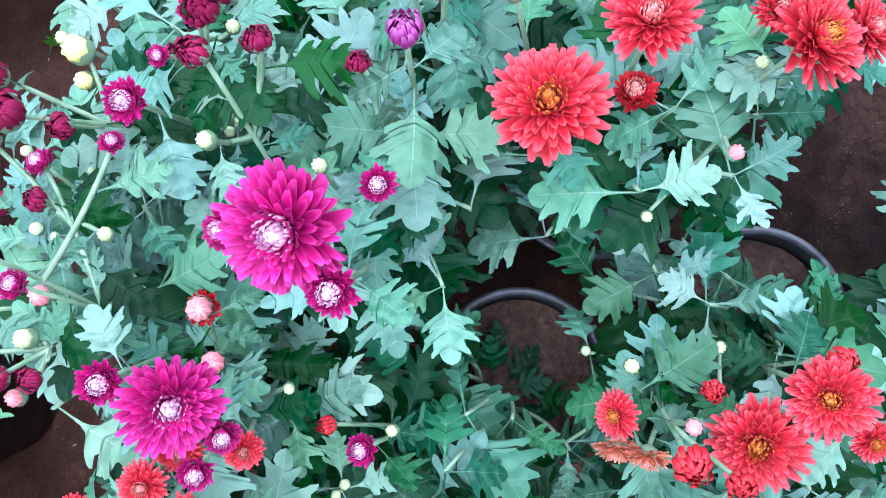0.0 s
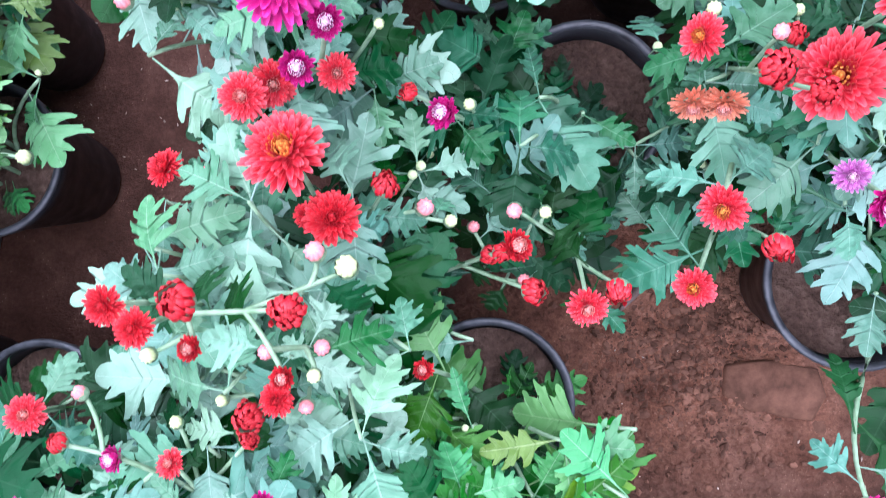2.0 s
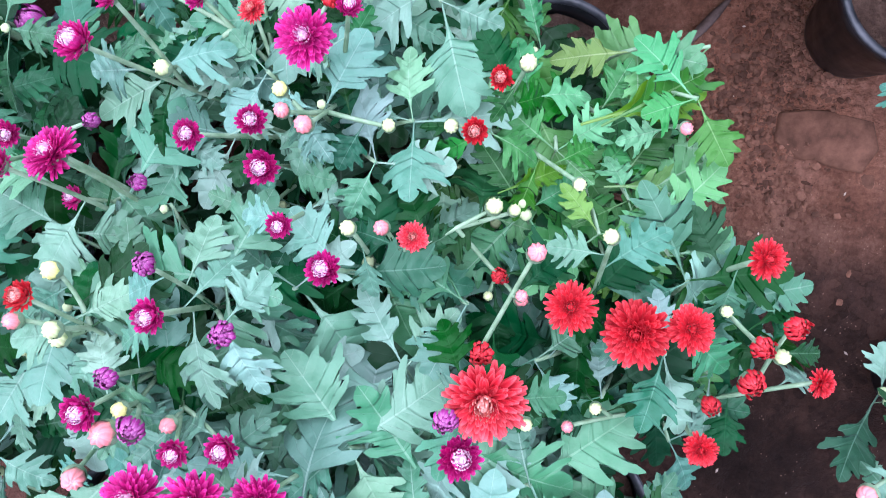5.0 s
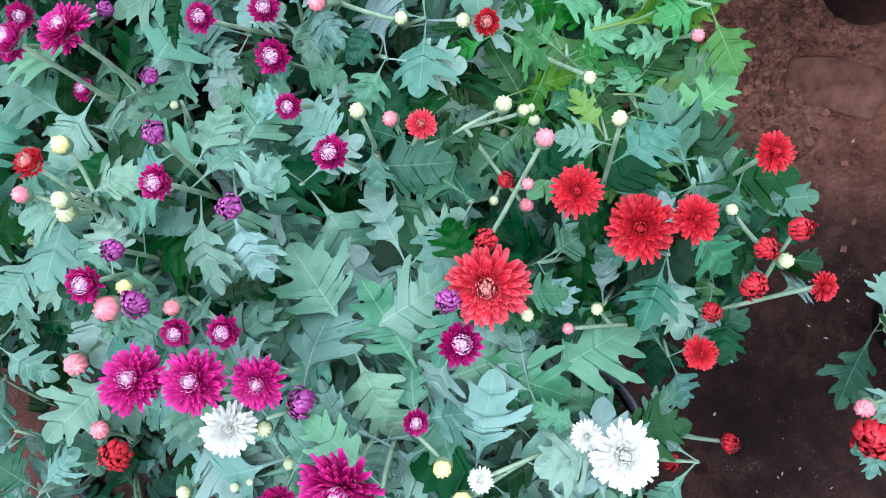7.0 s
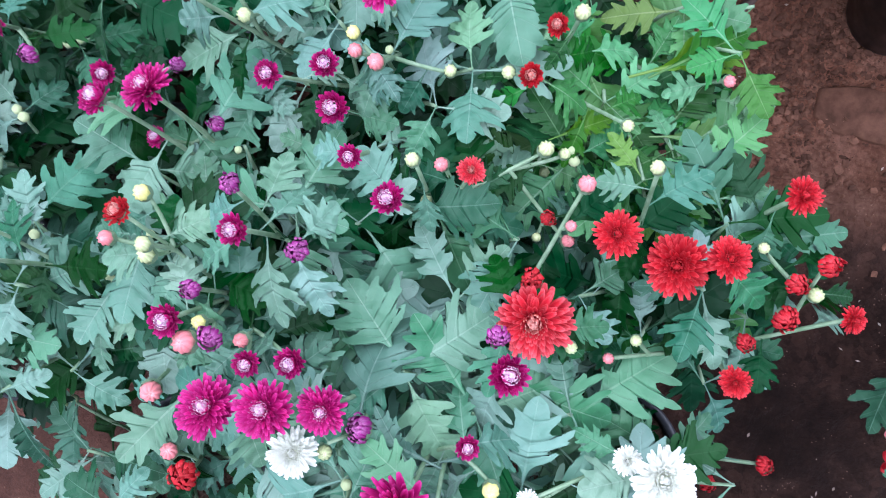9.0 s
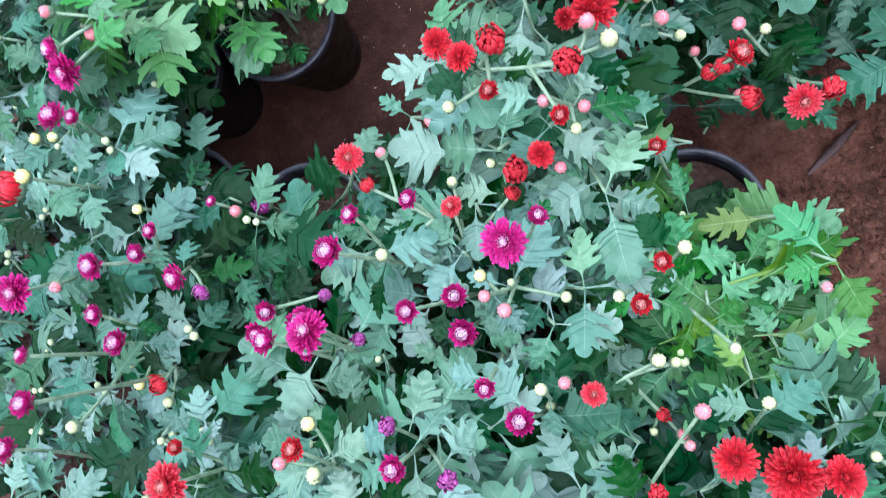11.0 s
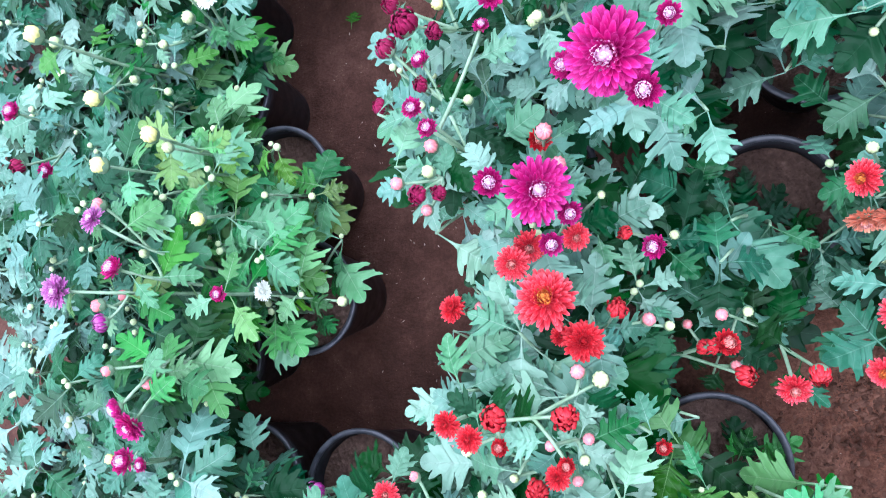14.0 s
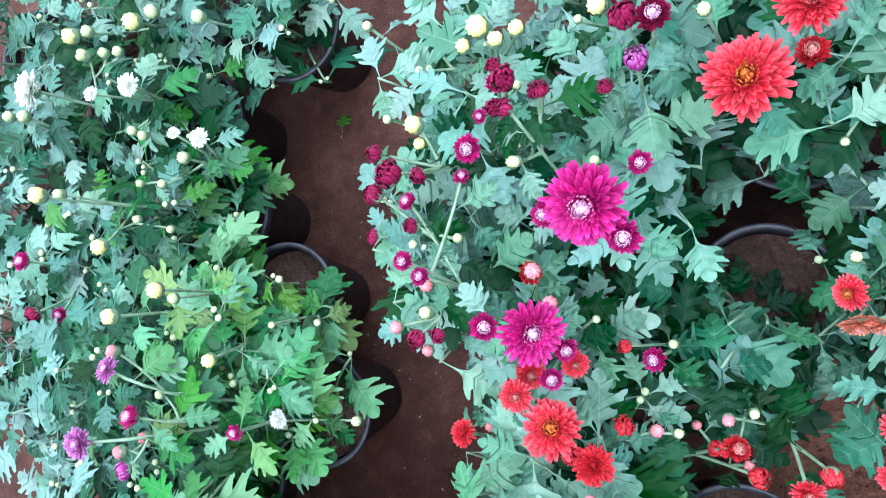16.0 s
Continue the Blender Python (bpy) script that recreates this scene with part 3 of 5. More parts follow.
# kind: colour, form, label
KINDS = {
    "M": ("magenta", "open", "open magenta bloom with a pale centre"), "h": ("magenta", "half", "half-open magenta bloom with a white centre"),
    "R": ("red", "open", "open coral-red bloom"), "G": ("gold_red", "open", "open coral-red bloom with a golden centre"), "T": ("scarlet", "open", "open deep red bloom"),
    "r": ("deep_red", "half", "half-open red bloom with a pale centre"), "D": ("crimson", "open", "dark crimson bloom with a pale centre"),
    "d": ("crimson", "ball", "dark crimson bud"), "b": ("deep_red", "ball", "deep red bud"), "p": ("pink", "tight", "pale pink bud"),
    "v": ("violet", "ball", "violet bud"), "w": ("cream", "tight", "round cream bud"), "g": ("cream", "tight", "greenish bud"), "y": ("yellow", "tight", "yellow bud"),
    "W": ("white", "open", "open white bloom"), "L": ("lilac", "open", "lilac bloom"), "O": ("peach", "open", "faded peach bloom"),
}


def flower_head(kind, place, up, d, parent, rnd):
    colour, form, label = KINDS[kind]
    H = HEADS[colour]
    z = Vector(up).normalized()
    m = Matrix.Translation(place) @ z.to_track_quat("Z", "Y").to_matrix().to_4x4() @ Matrix.Rotation(rnd.uniform(0, math.tau), 4, "Z")
    if form in ("open", "half"):
        s = d * (0.96 if form == "open" else 1.12)
        big = form == "open" and d > 0.05
        if colour in ("magenta", "crimson") and d <= 0.05:
            form = "half"
        head = put("bloom", CALYX, parent, m @ Matrix.Translation((0, 0, -0.22 * s)) @ Matrix.Scale(s, 4), label)
        tagged(put("petals", rnd.choice(H["inner"] if big else H[form]), head), kind="stuff")
        tagged(put("centre", rnd.choice(H["core" if form == "open" else "half_core"]), head), kind="stuff")
        if big:
            n, r0, z0, tilt, length, width, curl = OUTER_RING
            off = rnd.uniform(0, math.tau)
            for i in range(n):
                yaw = off + math.tau * (i + rnd.uniform(-0.25, 0.25)) / n
                q = Matrix.Translation((r0 * math.cos(yaw), r0 * math.sin(yaw), z0)) @ Matrix.Rotation(yaw, 4, "Z") @ Matrix.Rotation(-radians(tilt + rnd.uniform(-12, 8)), 4, "Y") @ Matrix.Scale(length / 0.44 * rnd.uniform(0.86, 1.06), 4)
                put("petal", rnd.choice(H["petal"]), head, q)
    else:
        s = d * (1.06 if form == "ball" else 0.98)
        head = put("bud", CALYX_BUD, parent, m @ Matrix.Translation((0, 0, -0.62 * s)) @ Matrix.Scale(s, 4), label)
        tagged(put("petals", rnd.choice(H[form]), head), kind="stuff")
    return head


# ---- pots ----
POT_R, POT_H = 0.104, 0.225


def pot_parts():
    r, h = POT_R, POT_H
    bm, rings = lathe([(0.012, 0.0), (0.066, 0.0), (0.069, 0.004), (r - 0.006, h - 0.030), (r - 0.002, h - 0.028), (r - 0.002, h - 0.006), (r - 0.006, h - 0.006), (r - 0.008, h - 0.030), (0.066, 0.010), (0.012, 0.008)], 48)
    wall = mesh_of("pot_wall", bm, POT)
    bm, rings = lathe([(r - 0.006, h - 0.005), (r + 0.001, h - 0.007), (r + 0.004, h - 0.003), (r + 0.003, h + 0.0015), (r - 0.001, h + 0.002), (r - 0.006, h - 0.001), (r - 0.006, h - 0.005)], 48)
    rim = mesh_of("pot_rim", bm, RIM)
    soils = []
    for k in range(3):
        bm = bmesh.new()
        n, rings = 36, []
        for j in range(1, 15):
            rr = (r - 0.0105) * j / 14
            rings.append([bm.verts.new((rr * math.cos(math.tau * i / n), rr * math.sin(math.tau * i / n), h - 0.034 + 0.010 * noise.noise((rr * math.cos(math.tau * i / n) * 60 + 7 * k, rr * math.sin(math.tau * i / n) * 60, k)) + 0.008 * noise.noise((rr * math.cos(math.tau * i / n) * 22, rr * math.sin(math.tau * i / n) * 22 + k, 5)))) for i in range(n)])
        bm.faces.new(rings[0])
        for a, b in zip(rings, rings[1:]):
            for i in range(n):
                bm.faces.new((a[i], b[i], b[(i + 1) % n], a[(i + 1) % n]))
        soils.append(mesh_of("pot_soil", bm, SOIL))
    return wall, rim, soils


POT_WALL, POT_RIM, POT_SOIL = pot_parts()

# leaf-free outlines at leaf height, placed so the camera sees earth and pots
VIEW_GAPS = []


def bare(*corners):
    xs, ys = [q[0] for q in corners], [q[1] for q in corners]
    VIEW_GAPS.append((min(xs), max(xs), min(ys), max(ys), list(corners)))


bare((-0.626, 0.465), (-0.572, 0.490), (-0.523, 0.446), (-0.509, 0.392), (-0.497, 0.330), (-0.493, 0.290), (-0.530, 0.250), (-0.564, 0.131), (-0.523, 0.086), (-0.487, 0.024), (-0.503, -0.047), (-0.460, -0.089), (-0.393, -0.149), (-0.424, -0.284), (-0.680, -0.268), (-0.662, -0.214), (-0.610, -0.181), (-0.591, -0.128), (-0.635, -0.067), (-0.625, 0.007), (-0.622, 0.064), (-0.639, 0.096), (-0.646, 0.126), (-0.758, 0.146), (-0.757, 0.258), (-0.730, 0.304), (-0.779, 0.347), (-0.774, 0.388), (-0.685, 0.418))
bare((-0.735, 0.292), (-0.756, 0.147), (-0.651, 0.096), (-0.603, 0.054), (-0.600, 0.007), (-0.617, -0.019), (-0.598, -0.076), (-0.567, -0.132), (-0.593, -0.176), (-0.614, -0.211), (-0.657, -0.247), (-0.730, -0.254), (-0.693, -0.292), (-0.730, -0.314), (-0.795, -0.328), (-0.784, -0.374), (-0.742, -0.410), (-0.700, -0.427), (-0.669, -0.391), (-0.629, -0.372), (-0.560, -0.389), (-0.527, -0.362), (-0.512, -0.336), (-0.455, -0.276), (-0.444, -0.217), (-0.381, -0.185), (-0.460, -0.138), (-0.374, -0.104), (-0.413, -0.067), (-0.486, -0.030), (-0.522, 0.027), (-0.539, 0.148), (-0.527, 0.258))
bare((-0.108, -0.271), (-0.062, -0.313), (0.011, -0.332), (0.068, -0.313), (0.191, -0.281), (0.199, -0.386), (0.231, -0.424), (0.260, -0.439), (0.273, -0.594), (0.244, -0.650), (0.175, -0.628), (0.129, -0.551), (0.119, -0.475), (0.097, -0.418), (0.018, -0.413), (-0.009, -0.373), (-0.077, -0.354), (-0.109, -0.332))
bare((-0.023, 0.012), (0.012, 0.031), (0.063, 0.021), (0.073, -0.021), (0.085, -0.055), (0.050, -0.068), (0.014, -0.046), (-0.017, -0.012))
bare((0.001, 0.128), (0.017, 0.128), (0.061, 0.082), (0.065, 0.039), (0.013, 0.041), (-0.030, 0.027), (-0.049, 0.042), (0.003, 0.075))
bare((0.269, 0.199), (0.327, 0.206), (0.351, 0.261), (0.402, 0.261), (0.397, 0.088), (0.348, 0.087), (0.302, 0.068), (0.251, 0.091), (0.257, 0.156))
bare((0.103, -0.397), (0.120, -0.507), (0.104, -0.556), (0.110, -0.597), (0.195, -0.591), (0.245, -0.625), (0.277, -0.690), (0.276, -0.760), (0.234, -0.779), (0.184, -0.782), (0.167, -0.827), (0.195, -0.858), (0.277, -0.843), (0.281, -0.795), (0.311, -0.743), (0.265, -0.436), (0.194, -0.439), (0.159, -0.356))
bare((0.189, -0.775), (0.231, -0.755), (0.270, -0.783), (0.276, -0.842), (0.302, -0.891), (0.343, -0.906), (0.349, -0.936), (0.145, -0.981), (0.130, -0.964), (0.172, -0.900), (0.194, -0.835))
bare((0.235, -0.244), (0.265, -0.198), (0.292, -0.189), (0.290, -0.272), (0.275, -0.323), (0.251, -0.324))
bare((-0.107, -0.362), (-0.057, -0.350), (-0.007, -0.368), (0.018, -0.411), (-0.027, -0.395), (-0.073, -0.383))
bare((-0.039, -0.021), (-0.003, 0.012), (0.054, 0.007), (0.092, -0.031), (0.113, -0.081), (0.102, -0.132), (0.065, -0.127), (0.033, -0.096), (-0.005, -0.078), (-0.031, -0.059))
bare((-0.472, -1.052), (-0.431, -1.029), (-0.412, -1.053), (-0.411, -1.103), (-0.437, -1.123), (-0.476, -1.132), (-0.482, -1.097))
bare((-0.407, -1.005), (-0.368, -0.985), (-0.355, -1.006), (-0.355, -1.041), (-0.374, -1.057), (-0.404, -1.064), (-0.409, -1.035))
bare((-0.696, -0.174), (-0.653, -0.165), (-0.614, -0.190), (-0.610, -0.245), (-0.651, -0.275), (-0.690, -0.250))
bare((0.197, -0.248), (0.217, -0.196), (0.263, -0.175), (0.290, -0.204), (0.302, -0.278), (0.308, -0.353), (0.281, -0.386), (0.245, -0.383), (0.210, -0.329))
bare((-0.115, -0.343), (-0.082, -0.337), (-0.014, -0.349), (0.005, -0.421), (-0.034, -0.431), (-0.051, -0.385), (-0.106, -0.376))
bare((-0.622, -0.280), (-0.542, -0.221), (-0.459, -0.220), (-0.461, -0.282), (-0.513, -0.332), (-0.526, -0.364), (-0.566, -0.391), (-0.538, -0.413), (-0.642, -0.420), (-0.706, -0.416), (-0.721, -0.367), (-0.671, -0.323))
bare((0.096, -0.316), (0.185, -0.262), (0.232, -0.306), (0.255, -0.368), (0.252, -0.412), (0.328, -0.444), (0.326, -0.494), (0.351, -0.530), (0.360, -0.643), (0.199, -0.661), (0.155, -0.587), (0.121, -0.514), (0.118, -0.437), (0.039, -0.398), (0.024, -0.367))
bare((-0.329, -0.610), (-0.293, -0.583), (-0.270, -0.557), (-0.228, -0.558), (-0.216, -0.598), (-0.234, -0.626), (-0.274, -0.622))
bare((-0.443, -0.665), (-0.371, -0.645), (-0.370, -0.674), (-0.425, -0.695))
bare((-0.712, -0.672), (-0.665, -0.672), (-0.667, -0.710), (-0.706, -0.719))
bare((0.005, -0.842), (0.077, -0.821), (0.096, -0.856), (0.077, -0.889), (0.028, -0.863))
bare((-0.483, -1.127), (-0.484, -1.077), (-0.453, -1.038), (-0.415, -1.044), (-0.412, -1.083), (-0.438, -1.124))
bare((-0.627, -1.002), (-0.563, -0.982), (-0.535, -1.011), (-0.592, -1.030))
bare((-0.123, -0.262), (-0.079, -0.246), (-0.042, -0.308), (0.015, -0.321), (0.075, -0.297), (0.138, -0.271), (0.140, -0.415), (0.031, -0.421), (0.016, -0.378), (-0.041, -0.342), (-0.113, -0.337))
bare((0.181, -0.753), (0.256, -0.683), (0.328, -0.653), (0.349, -0.789), (0.299, -0.810), (0.309, -0.874), (0.189, -0.895), (0.212, -0.838))
bare((-0.415, -1.076), (-0.418, -1.021), (-0.390, -0.985), (-0.355, -0.993), (-0.351, -1.031), (-0.376, -1.067))
bare((-0.563, -0.944), (-0.514, -0.925), (-0.487, -0.971), (-0.534, -0.997))
bare((-0.666, -0.987), (-0.607, -0.964), (-0.574, -1.020), (-0.632, -1.051))


def inside(x, y, poly):
    hit = False
    for (x0, y0), (x1, y1) in zip(poly, poly[1:] + poly[:1]):
        if (y0 > y) != (y1 > y) and x < (x1 - x0) * (y - y0) / (y1 - y0) + x0:
            hit = not hit
    return hit


HEAD_AT = []


def in_view_gap(x, y):
    return any(x0 < x < x1 and y0 < y < y1 and inside(x, y, poly) for x0, x1, y0, y1, poly in VIEW_GAPS)


def leaf_is_free(q, size, tip=None):
    """A leaf is kept unless it blocks one of the camera's view gaps or covers a flower head."""
    beside = False
    for hx, hy, hz, d in HEAD_AT:
        dx, dy = q.x - hx, q.y - hy
        if abs(dx) < 0.09 and abs(dy) < 0.09:
            if q.z > hz - 0.02 and dx * dx + dy * dy < (0.5 * d + 0.36 * size) ** 2:
                return False
            beside = beside or dx * dx + dy * dy < 0.05 ** 2
    return (beside and size < 0.05) or not (in_view_gap(q.x, q.y) or tip and in_view_gap(tip.x, tip.y))


def bend(a, b, c, n):
    return [a * (1 - t) ** 2 + b * 2 * t * (1 - t) + c * t * t for t in (i / n for i in range(n + 1))]


def potted_plant(label, x, y, crown, blooms, foliage="blue", shoots=14, top=0.44, lean=(0.0, 0.0), fresh=0.0, size=1.0, buds=0.2, young=0.0, foot=(0.0, 0.0), sprawl=0.0, basal=0, blades=(), sage=0.0):
    rnd = random.Random(int(1000 * (x + 5)) * 31 + int(1000 * (y + 5)))
    root = tagged(new("potted_chrysanthemum"), label, "potted plant", "potted chrysanthemums")
    root.location = (x, y, 0)
    spin = pose(0, 0, 0, 0, 0, rnd.uniform(0, 360))
    pot = put("pot", POT_WALL, root, spin, "black plastic nursery pot")
    put("rim", POT_RIM, pot)
    put("soil", rnd.choice(POT_SOIL), root, spin, "crumbly brown potting soil")
    lines = []
    leaves = 0

    def add_leaf(at, yaw, dip, length, roll=0.0, age=0.5, low=False):
        nonlocal leaves
        length = min(length, 0.098)
        ahead = Vector((math.cos(yaw) * math.cos(dip), math.sin(yaw) * math.cos(dip), -math.sin(dip)))
        mid = at + ahead * length * 0.75 + Vector((x, y, 0))
        if not low and (leaves >= 290 or mid.z < 0.21 or not leaf_is_free(mid, length, at + ahead * length * 1.2 + Vector((x, y, 0)))):
            return
        side = Vector((-math.sin(yaw), math.cos(yaw), 0))
        up = Vector((0, 0, 1)) + side * roll
        kind = foliage
        # Leaves lower on the stem take the colour that carries the crown's shade.
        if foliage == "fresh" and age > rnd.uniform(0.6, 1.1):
            kind = "old_shaded"
        elif foliage == "fresh" and age < rnd.uniform(0.0, 0.3):
            kind = "mint"
        elif rnd.random() < fresh:
            kind = "pale" if foliage in ("fresh", "mint") else "fresh"
        elif foliage == "mint":
            kind = "old_shaded" if age > rnd.uniform(0.6, 1.2) else "fresh" if age > rnd.uniform(0.1, 0.9) else "mint"
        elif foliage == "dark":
            kind = "blue" if age < rnd.uniform(0.05, 0.6) else "old_shaded"
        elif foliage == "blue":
            kind = "young" if age < rnd.uniform(0.02, 0.36) + young else "old_shaded" if age > rnd.uniform(0.12, 0.55) + 0.5 * young else "blue"
        if kind == "young" and sage and rnd.random() < sage:
            kind = "sage"
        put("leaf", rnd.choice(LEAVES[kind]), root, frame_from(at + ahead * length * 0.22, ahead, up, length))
        leaves += 1

    def leafy(pts, first, last, step, big, small):
        """Leaves up a stem, turning by the golden angle."""
        n = len(pts) - 1
        length = sum((b - a).length for a, b in zip(pts, pts[1:]))
        count = max(2, int(length * (last - first) / step))
        yaw = rnd.uniform(0, math.tau)
        for i in range(count):
            t = first + (last - first) * (i + rnd.uniform(0.2, 0.8)) / count
            f = t * n
            k = min(int(f), n - 1)
            q = pts[k].lerp(pts[k + 1], f - k)
            yaw += 2.4 + rnd.uniform(-0.4, 0.4)
            s = big + (small - big) * ((t - first) / (last - first)) ** 1.6
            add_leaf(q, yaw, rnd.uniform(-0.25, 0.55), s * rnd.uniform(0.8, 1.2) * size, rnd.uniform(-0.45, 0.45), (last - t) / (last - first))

    base_z = POT_H - 0.034
    made = sorted(blooms, key=lambda q: -q[4])
    for kind, bx, by, bz, d in made:
        tip = Vector((bx - x, by - y, bz))
        out = Vector((tip.x, tip.y, 0))
        near = None
        if lines and d < 0.034:
            near = min(lines, key=lambda q: (q[-1] - tip).length)
            if (near[-1] - tip).length > 0.13 or near[-1].z < tip.z - 0.06:
                near = None
        up = Vector((0, 0, 1)) + out.normalized() * min(0.85, 3.0 * out.length) * rnd.uniform(0.4, 1.2) + Vector((rnd.uniform(-0.2, 0.2), rnd.uniform(-0.2, 0.2), 0))
        if kind == "O":
            up = Vector((rnd.uniform(-0.3, 0.3), -1.0, 0.35))
        up.normalize()
        neck = tip - up * d * (0.22 if KINDS[kind][1] in ("open", "half") else 0.6)
        if near:
            k = int((len(near) - 1) * rnd.uniform(0.62, 0.8))
            start = near[k]
            ctrl = start.lerp(neck, 0.5) + Vector((0, 0, -0.012))
            pts = bend(start, ctrl, neck, 5)
            put("stem", mesh_of("stem", tube(pts, 0.0026, 0.0021, 6), STEM), root)
            leafy(pts, 0.15, 0.85, 0.030, 0.056, 0.032)
        else:
            a = rnd.uniform(0, math.tau)
            start = Vector((foot[0] + 0.028 * math.cos(a), foot[1] + 0.028 * math.sin(a), base_z))
            ctrl = Vector((neck.x * (0.72 - 0.42 * sprawl), neck.y * (0.72 - 0.42 * sprawl), base_z + (neck.z - base_z) * (0.42 + 0.5 * sprawl)))
            pts = bend(start, ctrl, neck, 10)
            put("stem", mesh_of("stem", tube(pts, 0.0038, 0.0024, 6), STEM), root)
            leafy(pts, 0.46, 0.95, 0.0240, 0.082, 0.044)
        lines.append(pts)
        flower_head(kind, tip, up, d, root, rnd)
    for i in range(shoots):
        a = i * 2.4 + rnd.uniform(-0.3, 0.3)
        rr = crown * math.sqrt((i + 0.6) / shoots)
        tip = Vector((lean[0] + rr * math.cos(a), lean[1] + rr * math.sin(a), top - 0.10 * (rr / crown) ** 2 + rnd.uniform(-0.06, 0.04)))
        start = Vector((foot[0] + 0.03 * math.cos(a), foot[1] + 0.03 * math.sin(a), base_z))
        ctrl = Vector((tip.x * 0.45, tip.y * 0.45, base_z + (tip.z - base_z) * 0.75))
        pts = bend(start, ctrl, tip, 8)
        where = tip + Vector((x, y, 0))
        if not leaf_is_free(where, 0.02):
            continue
        put("stem", mesh_of("stem", tube(pts, 0.0034, 0.0020, 6), STEM), root)
        leafy(pts, 0.55, 0.93, 0.0300, 0.086, 0.066)
        yaw = rnd.uniform(0, math.tau)
        for k in range(4):
            yaw += 1.571 + rnd.uniform(-0.35, 0.35)
            add_leaf(pts[-1] - Vector((0, 0, 0.004 * k)), yaw, rnd.uniform(-0.35, 0.25), (0.046 + 0.010 * k) * rnd.uniform(0.85, 1.15) * size, rnd.uniform(-0.3, 0.3), 0.05 + 0.05 * k)
        if rnd.random() < buds:
            b = rnd.uniform(0, math.tau)
            for k in range(rnd.choice((1, 2, 2))):
                at = tip + Vector((0.007 * (2 * k - 1) * math.cos(b), 0.007 * (2 * k - 1) * math.sin(b), 0.004 * k))
                lie = Vector((rnd.uniform(-0.4, 0.4), rnd.uniform(-0.4, 0.4), 1)).to_track_quat("Z", "Y").to_matrix().to_4x4()
                put("bud", TINY_BUD, root, Matrix.Translation(at) @ lie @ Matrix.Scale(rnd.uniform(0.008, 0.013), 4), "small round cream bud")
    # long narrow leaves that reach out of the crown
    for kind, ax, ay, az, bx, by, bz in blades:
        a, b = Vector((ax - x, ay - y, az)), Vector((bx - x, by - y, bz))
        put("leaf", LEAVES[kind][8], root, frame_from(a, b - a, (0.2, 0.1, 1.0), (b - a).length / 1.07))
    # young growth low in the pot
    for i in range(basal):
        a = 2.4 * i + rnd.uniform(-0.4, 0.4)
        rr = 0.010 + 0.040 * rnd.random()
        at = Vector((foot[0] * 0.6 + rr * math.cos(a), foot[1] * 0.6 + rr * math.sin(a), base_z + 0.004))
        add_leaf(at, a, -rnd.uniform(0.25, 0.75), rnd.uniform(0.040, 0.058), rnd.uniform(-0.3, 0.3), rnd.uniform(0.4, 1.0), True)
    return root


# ---- ground ----
def spread(lo, hi, step, far):
    xs = list(np.arange(lo, hi + step * 0.5, step))
    reach = step
    while xs[-1] < far:
        reach *= 1.5
        xs.append(xs[-1] + reach)
    reach = step
    while xs[0] > -far:
        reach *= 1.5
        xs.insert(0, xs[0] - reach)
    return xs


def earth_height(x, y):
    rough = max(0.0, min(1.0, (x + 0.02) / 0.12)) if -2 < x < 3 else 0.3
    h = 0.010 * noise.noise((x * 5, y * 5, 1.3)) + 0.004 * noise.noise((x * 17, y * 17, 4.1))
    h += rough * (0.011 * noise.noise((x * 26, y * 26, 2.2)) + 0.010 * abs(noise.noise((x * 55, y * 55, 7.7))))
    h += (1 - rough) * 0.0022 * noise.noise((x * 48, y * 48, 3.2))
    return h - 0.006


def build_ground():
    xs, ys = spread(-1.35, 0.75, 0.0125, 60.0), spread(-1.25, 0.85, 0.0125, 60.0)
    verts = [(x, y, earth_height(x, y)) for y in ys for x in xs]
    w = len(xs)
    faces = [(j * w + i, j * w + i + 1, (j + 1) * w + i + 1, (j + 1) * w + i) for j in range(len(ys) - 1) for i in range(w - 1)]
    me = bpy.data.meshes.new("ground")
    me.from_pydata(verts, [], faces)
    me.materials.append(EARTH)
    me.polygons.foreach_set("use_smooth", [True] * len(faces))
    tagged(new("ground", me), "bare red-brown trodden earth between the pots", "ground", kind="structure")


build_ground()


def build_clods():
    rnd = random.Random(5)
    verts, faces = [], []
    proto = bmesh.new()
    bmesh.ops.create_icosphere(proto, subdivisions=1, radius=1.0)
    pv, pf = [q.co.copy() for q in proto.verts], [[q.index for q in f.verts] for f in proto.faces]
    proto.free()
    for i in range(15000):
        x, y = rnd.gauss(0.25, 0.11), rnd.gauss(-0.33, 0.11)
        if noise.noise((x * 6, y * 6, 9.0)) < rnd.uniform(-0.5, 0.25):
            continue
        r = 0.0007 + 0.0058 * rnd.random() ** 7
        at, b = Vector((x, y, earth_height(x, y) + r * 0.15)), len(verts)
        sx, sy, sz = rnd.uniform(0.7, 1.4), rnd.uniform(0.7, 1.4), rnd.uniform(0.5, 0.9)
        verts += [at + r * rnd.uniform(0.55, 1.4) * Vector((q.x * sx, q.y * sy, q.z * sz)) for q in pv]
        faces += [[b + k for k in f] for f in pf]
    me = bpy.data.meshes.new("clods")
    me.from_pydata(verts, [], faces)
    me.materials.append(CLOD)
    tagged(new("earth_clods", me), "loose red earth clods and grit on the ground", "clods", kind="stuff")


build_clods()


